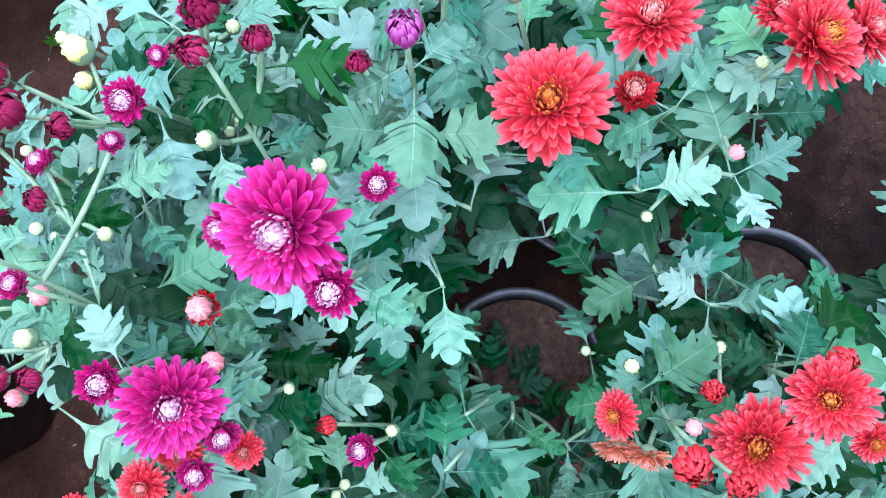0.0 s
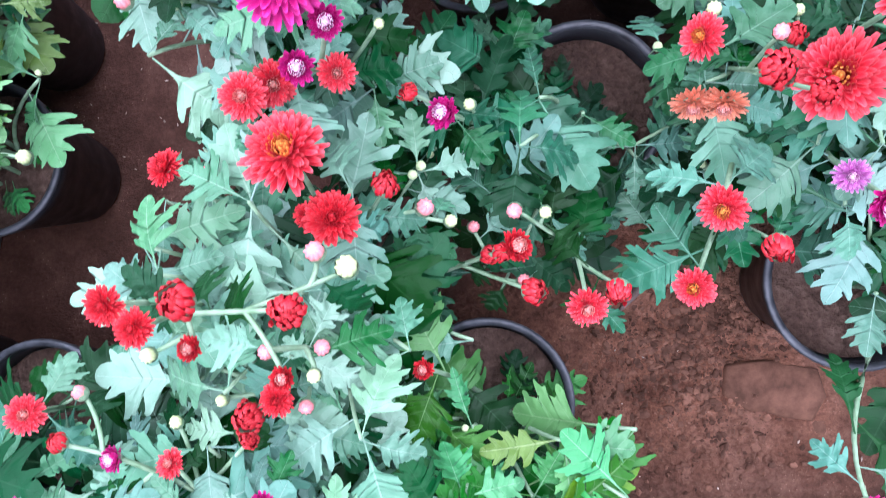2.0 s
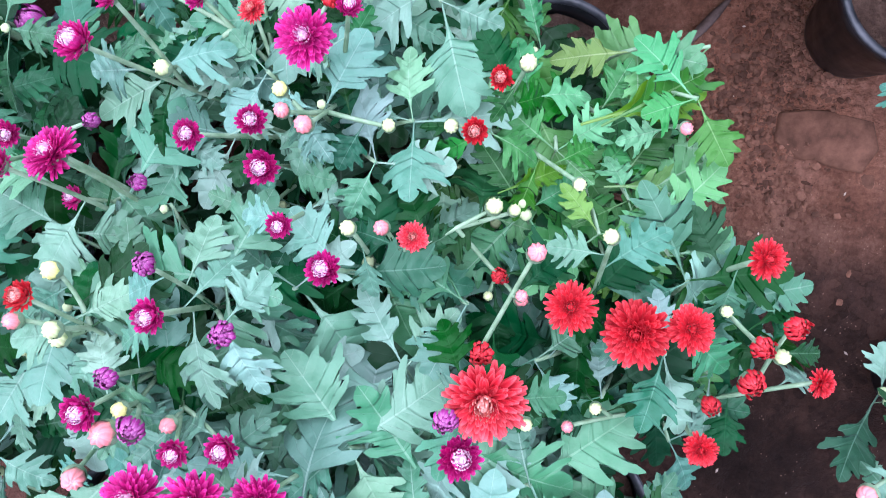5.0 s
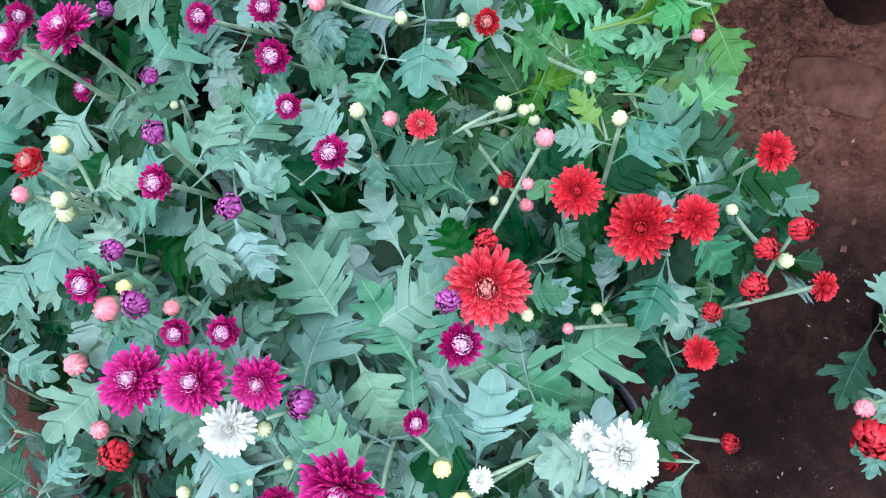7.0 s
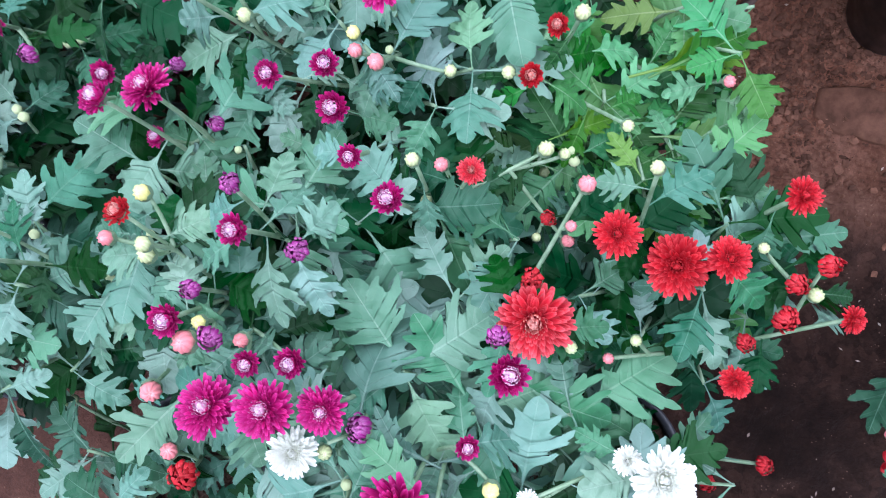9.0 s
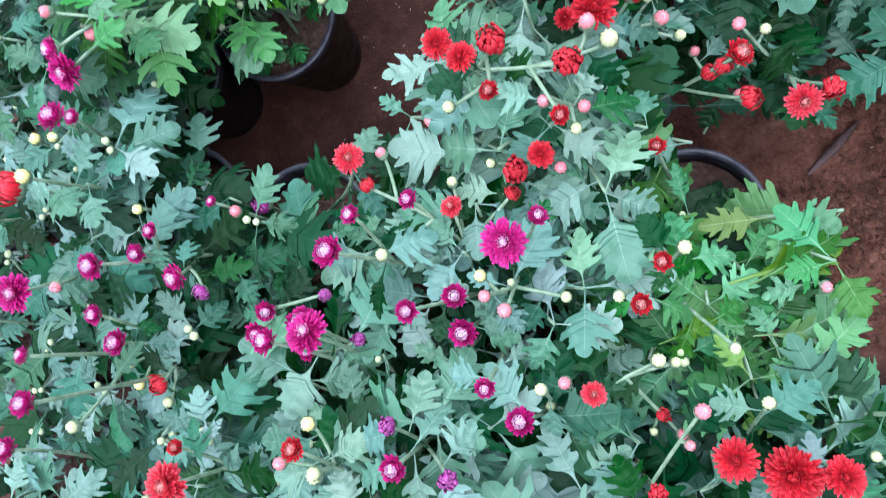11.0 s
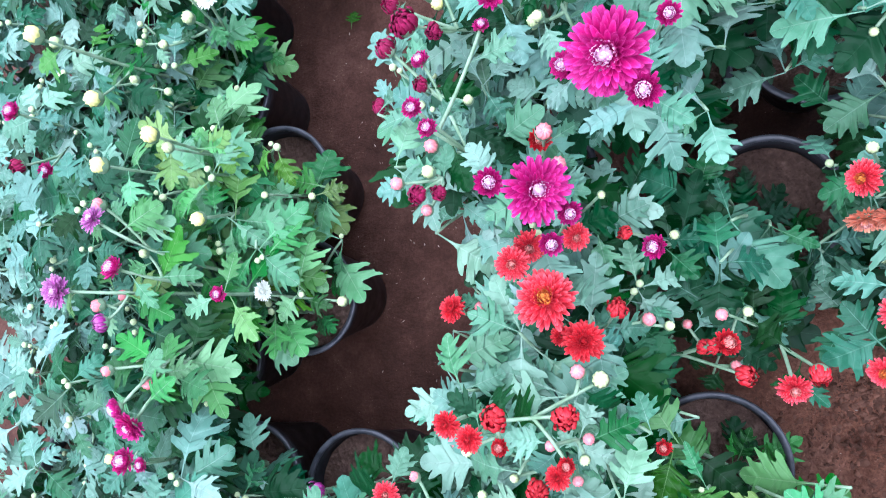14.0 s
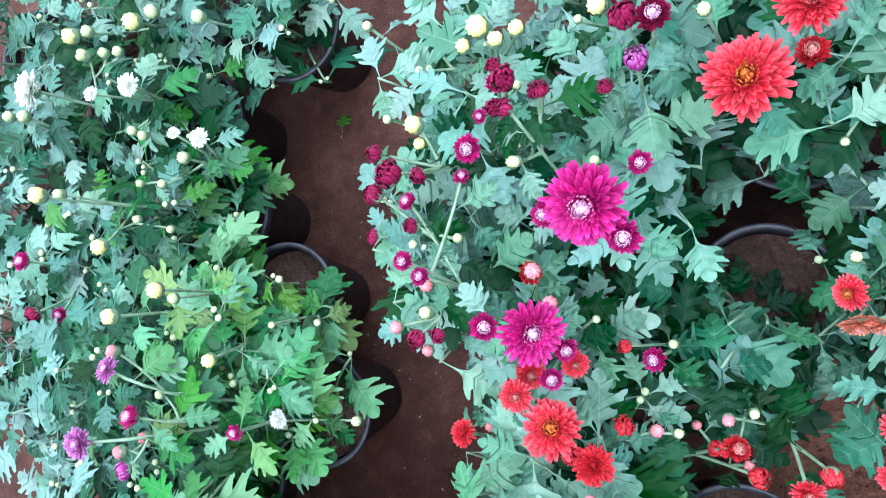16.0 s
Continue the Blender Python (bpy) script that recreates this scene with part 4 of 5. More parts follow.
def slab(name, x, y, turn, outline_r, h, label):
    rnd = random.Random(int(1e4 * abs(x)))
    bm = bmesh.new()
    n = 11
    rings = []
    for k, (s, z) in enumerate(((1.03, -0.02), (1.0, h - 0.003), (0.94, h), (0.5, h + 0.001))):
        ring = []
        for i in range(n):
            a = math.tau * i / n
            r = 1 / max(abs(math.cos(a)) / outline_r[0], abs(math.sin(a)) / outline_r[1])
            r = min(r, 1.15 * max(outline_r)) * (0.9 + 0.16 * noise.noise((math.cos(a) * 2 + x * 9, math.sin(a) * 2, y * 7)))
            ring.append(bm.verts.new((r * s * math.cos(a), r * s * math.sin(a), z + rnd.uniform(-0.001, 0.001))))
        rings.append(ring)
    for a, b in zip(rings, rings[1:]):
        for i in range(n):
            bm.faces.new((a[i], a[(i + 1) % n], b[(i + 1) % n], b[i]))
    bm.faces.new(rings[-1])
    ob = tagged(put(name, mesh_of(name, bm, SLAB)), label, "stone", "flat stones in the earth")
    ob.matrix_basis = pose(x, y, earth_height(x, y), 0, 0, turn)


slab("paving_stone", 0.349, -0.424, -6, (0.085, 0.043), 0.0015, "flat weathered stone sunk in red earth")
slab("paving_stone", 0.419, -0.487, 10, (0.043, 0.034), 0.0015, "flat weathered stone sunk in red earth")


TWIG_BARK = stone_material("twig_bark", (0.075, 0.050, 0.042), (0.19, 0.14, 0.125))


TWIG = Vector((0.116, -0.324, 0.005)), Vector((0.182, -0.232, 0.009))


def build_chips():
    rnd = random.Random(8)
    verts, faces = [], []
    for i in range(170):
        x, y = rnd.uniform(-0.80, -0.33), rnd.uniform(-0.45, 0.65)
        if rnd.random() < 0.25:
            x, y = rnd.uniform(0.1, 0.5), rnd.uniform(-1.1, -0.1)
        a, r = rnd.uniform(0, math.tau), rnd.uniform(0.0012, 0.0042)
        w = r * rnd.uniform(0.25, 0.6)
        z = earth_height(x, y) + 0.0015
        b = len(verts)
        ring = [(r, 0), (0, w), (-r, 0), (0, -w)]
        for h in (0.0, 0.0012):
            verts += [(x + p * math.cos(a) - q * math.sin(a), y + p * math.sin(a) + q * math.cos(a), z + h + (0.001 if p > 0 else 0)) for p, q in ring]
        faces += [(b + 4, b + 5, b + 6, b + 7)] + [(b + k, b + (k + 1) % 4, b + 4 + (k + 1) % 4, b + 4 + k) for k in range(4)]
    me = bpy.data.meshes.new("chips")
    me.from_pydata(verts, [], faces)
    me.materials.append(CHIP)
    tagged(new("dry_litter", me), "dry pale petal and stalk scraps on the earth", "litter", kind="stuff")


build_chips()
fallen = tagged(put("fallen_leaf", LEAVES["pale"][3], None, frame_from(Vector((-0.743, 0.431, 0.014)), (0.1, 1.0, 0.05), (0.2, 0.0, 1.0), 0.035)), "curled yellow-green fallen leaf on bare earth", "leaf")
tagged(put("wood_piece", mesh_of("wood_piece", tube(bend(TWIG[0], TWIG[0].lerp(TWIG[1], 0.5) + Vector((0.004, 0.003, 0.004)), TWIG[1], 10), 0.0015, 0.0020, 8, 0.0062), TWIG_BARK)), "dry grey-brown piece of wood on bare red earth", "wood")

# ---- potted chrysanthemums ----


PLANTS = []


def plan(*a, **k):
    PLANTS.append((a, k))
    HEAD_AT.extend(q[1:] for q in a[4])


plan("bushy chrysanthemum with coral-red and red blooms in black pot", 0.031, -0.057, 0.17, [
    ("h", -0.126, -0.119, 0.432, 0.035), ("R", 0.025, -0.305, 0.418, 0.043), ("b", -0.164, -0.098, 0.430, 0.017),
    ("w", -0.102, -0.104, 0.408, 0.014), ("p", -0.051, -0.211, 0.401, 0.018), ("w", -0.018, -0.209, 0.378, 0.015),
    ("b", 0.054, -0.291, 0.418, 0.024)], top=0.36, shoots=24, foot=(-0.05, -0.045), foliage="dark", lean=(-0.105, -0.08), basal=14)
plan("bushy chrysanthemum with magenta and crimson blooms in black pot", -0.111, 0.165, 0.15, [
    ("M", -0.147, 0.061, 0.673, 0.098), ("h", -0.113, 0.024, 0.659, 0.039), ("h", -0.084, 0.097, 0.660, 0.027),
    ("v", -0.069, 0.205, 0.671, 0.023), ("d", -0.109, 0.198, 0.620, 0.016), ("M", -0.194, 0.065, 0.648, 0.037),
    ("w", -0.134, 0.117, 0.623, 0.013), ("d", -0.219, 0.189, 0.662, 0.019), ("d", -0.176, 0.203, 0.654, 0.018),
    ("w", -0.226, 0.137, 0.613, 0.015), ("D", -0.046, 0.262, 0.620, 0.047), ("d", -0.079, 0.274, 0.620, 0.030),
    ("d", -0.186, 0.212, 0.629, 0.019), ("w", -0.236, 0.145, 0.586, 0.017)], top=0.53, shoots=12, young=0.2, sage=0.40)
plan("bushy chrysanthemum with coral-red and cream blooms in black pot", 0.116, 0.195, 0.15, [
    ("p", 0.194, 0.153, 0.535, 0.015), ("G", 0.036, 0.185, 0.569, 0.103), ("r", 0.110, 0.203, 0.536, 0.040),
    ("g", 0.215, 0.230, 0.535, 0.013), ("w", 0.135, 0.107, 0.466, 0.012), ("R", 0.108, 0.237, 0.612, 0.077),
    ("G", 0.238, 0.227, 0.595, 0.084), ("R", 0.214, 0.257, 0.578, 0.045), ("R", 0.282, 0.241, 0.578, 0.057),
    ("w", 0.005, 0.256, 0.612, 0.017)], top=0.51, shoots=12, young=-0.05, sage=0.35)
plan("bushy chrysanthemum with coral-red and red blooms in black pot", 0.317, 0.027, 0.19, [
    ("G", 0.222, -0.091, 0.494, 0.086), ("G", 0.249, -0.043, 0.569, 0.068), ("w", 0.119, -0.028, 0.481, 0.015),
    ("w", 0.209, -0.011, 0.434, 0.013), ("b", 0.155, -0.103, 0.549, 0.029), ("b", 0.190, -0.048, 0.479, 0.019),
    ("G", 0.118, -0.215, 0.532, 0.043), ("G", 0.098, -0.067, 0.519, 0.042), ("O", 0.113, -0.109, 0.442, 0.046),
    ("O", 0.137, -0.112, 0.458, 0.044), ("p", 0.155, -0.071, 0.546, 0.015), ("b", 0.193, -0.116, 0.542, 0.022),
    ("G", 0.111, -0.280, 0.476, 0.039), ("b", 0.195, -0.243, 0.443, 0.025), ("G", 0.310, -0.082, 0.510, 0.038),
    ("b", 0.289, -0.019, 0.510, 0.024), ("M", 0.270, -0.202, 0.493, 0.048), ("L", 0.247, -0.174, 0.468, 0.034)], top=0.42, shoots=22, young=-0.05, lean=(-0.1, -0.1), foot=(-0.045, -0.045))
plan("bushy chrysanthemum with red and cream blooms in black pot", -0.072, -0.437, 0.185, [
    ("r", -0.131, -0.550, 0.511, 0.025), ("r", -0.114, -0.503, 0.522, 0.023), ("w", -0.093, -0.486, 0.516, 0.017),
    ("w", -0.155, -0.546, 0.490, 0.015), ("w", -0.034, -0.585, 0.514, 0.013), ("p", 0.063, -0.512, 0.435, 0.014),
    ("r", -0.131, -0.370, 0.448, 0.022)], top=0.44, shoots=27, foliage="fresh", fresh=0.06, lean=(0.09, -0.09), size=0.98, foot=(0.035, -0.045), basal=24, blades=(("pale", -0.013, -0.508, 0.420, 0.092, -0.459, 0.410), ("pale", -0.095, -0.590, 0.430, -0.042, -0.560, 0.430), ("pale", 0.013, -0.572, 0.410, 0.091, -0.557, 0.400), ("fresh", 0.001, -0.506, 0.430, 0.084, -0.446, 0.420)))
plan("bushy chrysanthemum with magenta blooms in black pot", 0.363, -0.264, 0.15, [
    ("M", 0.291, -0.479, 0.425, 0.044)], top=0.37, shoots=12, lean=(0.08, 0), foot=(0.04, 0))
plan("sprawling chrysanthemum with lilac and magenta blooms in black pot", -0.761, -0.152, 0.15, [
    ("h", -0.743, -0.148, 0.500, 0.027), ("W", -0.729, -0.144, 0.406, 0.034), ("h", -0.886, -0.102, 0.555, 0.038),
    ("w", -0.616, -0.166, 0.355, 0.019), ("w", -0.889, -0.077, 0.489, 0.016),
    ("L", -0.925, -0.025, 0.556, 0.043), ("p", -0.946, 0.003, 0.522, 0.022), ("L", -0.979, -0.132, 0.571, 0.054), ("v", -0.923, -0.183, 0.548, 0.023), ("p", -0.942, -0.156, 0.531, 0.022),
    ("p", -0.921, -0.141, 0.499, 0.020), ("M", -0.874, -0.336, 0.540, 0.054), ("h", -0.892, -0.308, 0.546, 0.034), ("p", -0.922, -0.255, 0.533, 0.018), ("p", -0.863, -0.277, 0.513, 0.021)], top=0.41, shoots=13, foliage="mint", fresh=0.10, lean=(0.01, 0.05), buds=0.7, sprawl=1.0, basal=6)
plan("bushy chrysanthemum with magenta and violet blooms in black pot", -0.657, -0.496, 0.15, [
    ("h", -0.689, -0.480, 0.462, 0.017), ("p", -0.675, -0.488, 0.426, 0.018), ("h", -0.738, -0.527, 0.515, 0.023),
    ("M", -0.770, -0.576, 0.576, 0.041), ("h", -0.742, -0.557, 0.532, 0.027), ("h", -0.675, -0.580, 0.545, 0.033),
    ("v", -0.668, -0.600, 0.500, 0.018), ("M", -0.576, -0.638, 0.510, 0.036), ("h", -0.564, -0.609, 0.517, 0.027),
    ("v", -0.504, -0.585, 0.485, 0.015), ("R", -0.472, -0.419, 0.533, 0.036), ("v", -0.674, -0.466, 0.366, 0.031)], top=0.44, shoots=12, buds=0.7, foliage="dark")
plan("bushy chrysanthemum with magenta and red blooms in black pot", -0.887, -0.482, 0.15, [
    ("M", -0.905, -0.389, 0.519, 0.047), ("h", -0.861, -0.391, 0.531, 0.023), ("y", -0.867, -0.477, 0.594, 0.020),
    ("y", -0.783, -0.501, 0.486, 0.015), ("M", -0.897, -0.624, 0.559, 0.054), ("p", -0.840, -0.611, 0.550, 0.016),
    ("b", -0.982, -0.490, 0.510, 0.038)], top=0.48, shoots=12, buds=0.7)
plan("bushy chrysanthemum with cream blooms in black pot", -0.721, 0.586, 0.15, [
    ("w", -0.786, 0.556, 0.425, 0.026)], top=0.37, shoots=12, buds=0.7, sage=0.40)
plan("bushy chrysanthemum with white and cream blooms in black pot", -0.960, 0.451, 0.15, [
    ("W", -1.064, 0.463, 0.537, 0.073), ("W", -0.926, 0.422, 0.536, 0.026), ("W", -0.893, 0.441, 0.489, 0.042),
    ("w", -1.035, 0.549, 0.442, 0.026), ("w", -0.967, 0.396, 0.408, 0.020), ("w", -0.945, 0.382, 0.408, 0.020),
    ("w", -1.001, 0.550, 0.425, 0.021), ("w", -0.968, 0.543, 0.425, 0.021)], top=0.40, shoots=12, fresh=0.2, buds=0.7, sage=0.45)
plan("bushy chrysanthemum with cream and white blooms in black pot", -0.926, 0.254, 0.15, [
    ("W", -0.809, 0.343, 0.426, 0.036), ("W", -0.830, 0.349, 0.461, 0.022), ("w", -0.837, 0.312, 0.438, 0.023),
    ("y", -1.006, 0.262, 0.587, 0.029), ("y", -0.967, 0.174, 0.510, 0.029), ("w", -1.044, 0.280, 0.510, 0.022),
    ("w", -0.960, 0.228, 0.425, 0.017), ("w", -0.897, 0.281, 0.425, 0.017), ("w", -0.889, 0.197, 0.425, 0.015),
    ("w", -0.946, 0.291, 0.425, 0.015)], top=0.41, shoots=12, fresh=0.4, buds=0.7, sage=0.50)
plan("bushy chrysanthemum with yellow and cream blooms in black pot", -0.803, 0.064, 0.16, [
    ("y", -0.909, 0.053, 0.560, 0.027), ("y", -0.771, 0.072, 0.608, 0.026), ("w", -0.768, 0.060, 0.575, 0.018),
    ("y", -0.767, -0.037, 0.514, 0.024), ("w", -0.637, -0.000, 0.400, 0.013), ("w", -0.714, 0.007, 0.414, 0.013)], top=0.46, shoots=17, lean=(0.015, -0.03), fresh=0.22, foliage="mint", buds=0.7)
plan("bushy chrysanthemum with red and pink blooms in black pot", -0.528, -1.102, 0.15, [
    ("b", -0.453, -1.037, 0.425, 0.031), ("p", -0.473, -1.012, 0.425, 0.022)], top=0.37, shoots=12, lean=(-0.05, 0.0), foot=(-0.04, 0.0))
plan("bushy chrysanthemum with magenta and violet blooms in black pot", -0.411, -0.768, 0.16, [
    ("r", -0.471, -0.741, 0.601, 0.028), ("p", -0.503, -0.771, 0.564, 0.017), ("y", -0.474, -0.722, 0.564, 0.018),
    ("w", -0.463, -0.780, 0.558, 0.019), ("v", -0.368, -0.699, 0.606, 0.017), ("M", -0.355, -0.739, 0.612, 0.035),
    ("M", -0.513, -0.615, 0.523, 0.048), ("h", -0.535, -0.660, 0.449, 0.026), ("v", -0.469, -0.635, 0.451, 0.016),
    ("h", -0.311, -0.860, 0.535, 0.032), ("v", -0.302, -0.747, 0.593, 0.019), ("w", -0.452, -0.768, 0.585, 0.017),
    ("v", -0.402, -0.802, 0.582, 0.017), ("M", -0.423, -0.835, 0.575, 0.041), ("p", -0.408, -0.854, 0.565, 0.025),
    ("y", -0.402, -0.836, 0.551, 0.016), ("v", -0.380, -0.846, 0.570, 0.021), ("M", -0.351, -0.867, 0.544, 0.033),
    ("p", -0.367, -0.850, 0.527, 0.017), ("M", -0.490, -0.621, 0.561, 0.055), ("M", -0.538, -0.638, 0.561, 0.039)], top=0.50, shoots=12, young=0.35, size=1.2, sage=0.2)
plan("bushy chrysanthemum with red and pink blooms in black pot", 0.531, -0.748, 0.12, [
    ("b", 0.295, -0.863, 0.425, 0.036), ("p", 0.287, -0.837, 0.408, 0.021)], top=0.36, shoots=11, lean=(-0.08, -0.05))
plan("bushy chrysanthemum with magenta and coral-red blooms in black pot", -0.323, 0.025, 0.19, [
    ("h", -0.284, 0.129, 0.636, 0.020), ("d", -0.428, 0.147, 0.583, 0.024), ("h", -0.387, 0.129, 0.561, 0.027),
    ("d", -0.388, 0.097, 0.566, 0.018), ("d", -0.492, 0.109, 0.464, 0.022), ("h", -0.367, 0.043, 0.648, 0.026),
    ("M", -0.358, 0.024, 0.624, 0.030), ("w", -0.327, 0.070, 0.560, 0.014), ("d", -0.385, -0.050, 0.604, 0.021),
    ("d", -0.359, -0.048, 0.599, 0.017), ("p", -0.414, -0.031, 0.592, 0.018), ("p", -0.382, -0.065, 0.577, 0.016),
    ("h", -0.290, -0.046, 0.618, 0.036)] + [
    ("M", -0.233, -0.061, 0.624, 0.080), ("h", -0.206, -0.085, 0.591, 0.030),
    ("h", -0.232, -0.117, 0.574, 0.031), ("R", -0.286, -0.136, 0.549, 0.043), ("r", -0.242, 0.011, 0.553, 0.031),
    ("p", -0.378, 0.017, 0.562, 0.020), ("p", -0.228, 0.010, 0.596, 0.022), ("w", -0.378, -0.018, 0.579, 0.018),
    ("p", -0.213, -0.030, 0.601, 0.020), ("w", -0.179, -0.057, 0.507, 0.011), ("R", -0.210, -0.108, 0.527, 0.036),
    ("R", -0.272, -0.115, 0.510, 0.044)], top=0.52, shoots=19, young=0.3, lean=(-0.03, 0), buds=0.5, sage=0.45)
plan("bushy chrysanthemum with yellow and crimson blooms in black pot", -0.306, 0.272, 0.18, [
    ("M", -0.266, 0.154, 0.656, 0.040), ("h", -0.249, 0.190, 0.646, 0.018), ("d", -0.210, 0.217, 0.675, 0.025),
    ("d", -0.254, 0.287, 0.536, 0.019), ("y", -0.367, 0.229, 0.560, 0.026), ("y", -0.368, 0.206, 0.540, 0.018),
    ("w", -0.447, 0.280, 0.452, 0.015), ("d", -0.411, 0.192, 0.598, 0.020), ("d", -0.385, 0.156, 0.625, 0.031),
    ("d", -0.361, 0.153, 0.583, 0.020), ("y", -0.270, 0.349, 0.527, 0.033), ("y", -0.297, 0.335, 0.510, 0.022),
    ("y", -0.246, 0.325, 0.527, 0.023), ("y", -0.217, 0.332, 0.527, 0.023), ("w", -0.471, 0.445, 0.425, 0.017),
    ("w", -0.363, 0.332, 0.468, 0.013), ("w", -0.367, 0.393, 0.468, 0.012), ("h", -0.224, 0.224, 0.646, 0.025),
    ("d", -0.234, 0.201, 0.633, 0.020), ("w", -0.209, 0.227, 0.612, 0.012)], top=0.51, shoots=12, young=0.2, lean=(-0.03, 0), sage=0.45)
plan("bushy chrysanthemum with coral-red and red blooms in black pot", -0.264, -0.306, 0.185, [
    ("G", -0.249, -0.178, 0.544, 0.082), ("T", -0.397, -0.185, 0.458, 0.040), ("p", -0.367, -0.185, 0.425, 0.016),
    ("T", -0.212, -0.232, 0.510, 0.055), ("b", -0.173, -0.193, 0.465, 0.024), ("p", -0.139, -0.211, 0.422, 0.020),
    ("w", -0.115, -0.222, 0.393, 0.015), ("p", -0.094, -0.223, 0.332, 0.015), ("r", -0.046, -0.246, 0.402, 0.036),
    ("b", -0.023, -0.291, 0.377, 0.025), ("T", -0.351, -0.314, 0.631, 0.032), ("T", -0.324, -0.328, 0.637, 0.031),
    ("b", -0.297, -0.307, 0.631, 0.026), ("r", -0.304, -0.347, 0.582, 0.023), ("b", -0.225, -0.314, 0.588, 0.027),
    ("p", -0.214, -0.264, 0.559, 0.019)] + [
    ("T", -0.248, -0.228, 0.462, 0.028), ("w", -0.191, -0.275, 0.540, 0.022),
    ("p", -0.250, -0.349, 0.558, 0.015), ("r", -0.229, -0.367, 0.575, 0.022), ("p", -0.210, -0.346, 0.529, 0.016),
    ("w", -0.216, -0.371, 0.529, 0.014), ("T", -0.254, -0.397, 0.509, 0.032), ("b", -0.281, -0.416, 0.505, 0.026),
    ("p", -0.234, -0.407, 0.481, 0.016), ("w", -0.317, -0.407, 0.476, 0.013), ("w", -0.354, -0.359, 0.551, 0.015),
    ("p", -0.395, -0.361, 0.478, 0.019), ("b", -0.059, -0.251, 0.372, 0.020), ("b", -0.072, -0.254, 0.349, 0.020),
    ("p", -0.036, -0.280, 0.346, 0.016)], top=0.51, shoots=28, young=0.4, size=0.95, sage=0.65)
plan("bushy chrysanthemum with magenta and pink blooms in black pot", -0.306, -0.548, 0.17, [
    ("M", -0.461, -0.529, 0.588, 0.043), ("h", -0.444, -0.487, 0.577, 0.025), ("w", -0.431, -0.527, 0.502, 0.017),
    ("h", -0.385, -0.587, 0.526, 0.029), ("h", -0.403, -0.459, 0.507, 0.026), ("b", -0.456, -0.445, 0.513, 0.017),
    ("p", -0.450, -0.404, 0.490, 0.015), ("M", -0.273, -0.501, 0.579, 0.052), ("h", -0.242, -0.470, 0.569, 0.023),
    ("R", -0.354, -0.462, 0.497, 0.029), ("M", -0.337, -0.565, 0.503, 0.036), ("M", -0.324, -0.606, 0.496, 0.042),
    ("p", -0.266, -0.571, 0.573, 0.017), ("p", -0.292, -0.559, 0.555, 0.015), ("y", -0.303, -0.538, 0.536, 0.015),
    ("h", -0.282, -0.656, 0.550, 0.024), ("w", -0.212, -0.552, 0.493, 0.014), ("b", -0.285, -0.439, 0.484, 0.016),
    ("w", -0.363, -0.430, 0.470, 0.014)], top=0.47, shoots=20, young=0.15, sage=0.30)
plan("bushy chrysanthemum with coral-red and red blooms in black pot", 0.064, -0.718, 0.165, [
    ("T", 0.123, -0.626, 0.535, 0.036), ("w", -0.010, -0.626, 0.577, 0.014), ("T", -0.031, -0.686, 0.564, 0.043),
    ("T", 0.031, -0.705, 0.513, 0.063), ("T", 0.069, -0.690, 0.545, 0.041), ("w", 0.107, -0.675, 0.498, 0.012),
    ("b", 0.170, -0.681, 0.495, 0.019), ("b", 0.146, -0.703, 0.489, 0.019), ("w", 0.169, -0.709, 0.470, 0.016),
    ("b", 0.145, -0.738, 0.478, 0.022), ("T", 0.204, -0.727, 0.477, 0.028), ("T", 0.114, -0.808, 0.458, 0.033),
    ("p", -0.009, -0.809, 0.449, 0.013), ("w", 0.013, -0.785, 0.463, 0.013), ("b", 0.122, -0.770, 0.442, 0.017)], top=0.44, shoots=16, lean=(-0.03, 0), blades=(("young", 0.115, -0.666, 0.460, 0.207, -0.640, 0.450),))
plan("bushy chrysanthemum with magenta and violet blooms in black pot", -0.170, -0.901, 0.17, [
    ("h", -0.102, -0.830, 0.535, 0.040), ("M", -0.270, -0.897, 0.544, 0.052), ("v", -0.242, -0.916, 0.510, 0.025),
    ("h", -0.129, -0.906, 0.527, 0.025), ("M", -0.179, -0.970, 0.561, 0.080), ("y", -0.102, -0.960, 0.476, 0.020)], top=0.51, shoots=13, young=0.9, size=1.3, sage=0.35)
plan("bushy chrysanthemum with white and red blooms in black pot", 0.025, -0.977, 0.15, [
    ("W", 0.055, -0.902, 0.510, 0.067), ("W", 0.021, -0.896, 0.493, 0.030), ("y", -0.079, -0.987, 0.476, 0.024),
    ("W", -0.065, -0.962, 0.476, 0.025), ("b", 0.221, -0.929, 0.255, 0.020), ("b", 0.175, -0.985, 0.187, 0.021)], top=0.45, shoots=11, size=1.2, young=0.3, sage=0.5)
plan("bushy chrysanthemum with magenta and white blooms in black pot", -0.340, -1.020, 0.16, [
    ("W", -0.301, -0.954, 0.510, 0.054), ("M", -0.386, -0.916, 0.544, 0.065), ("M", -0.322, -0.902, 0.561, 0.062),
    ("M", -0.234, -0.998, 0.544, 0.043), ("w", -0.273, -0.952, 0.493, 0.017), ("w", -0.370, -1.059, 0.425, 0.017)], top=0.49, shoots=11, young=0.8, size=1.25, sage=0.35)
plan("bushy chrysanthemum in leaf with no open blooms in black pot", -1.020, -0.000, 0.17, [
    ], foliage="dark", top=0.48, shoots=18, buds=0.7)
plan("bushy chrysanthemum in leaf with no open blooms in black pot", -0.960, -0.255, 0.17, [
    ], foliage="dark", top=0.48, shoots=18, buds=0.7)
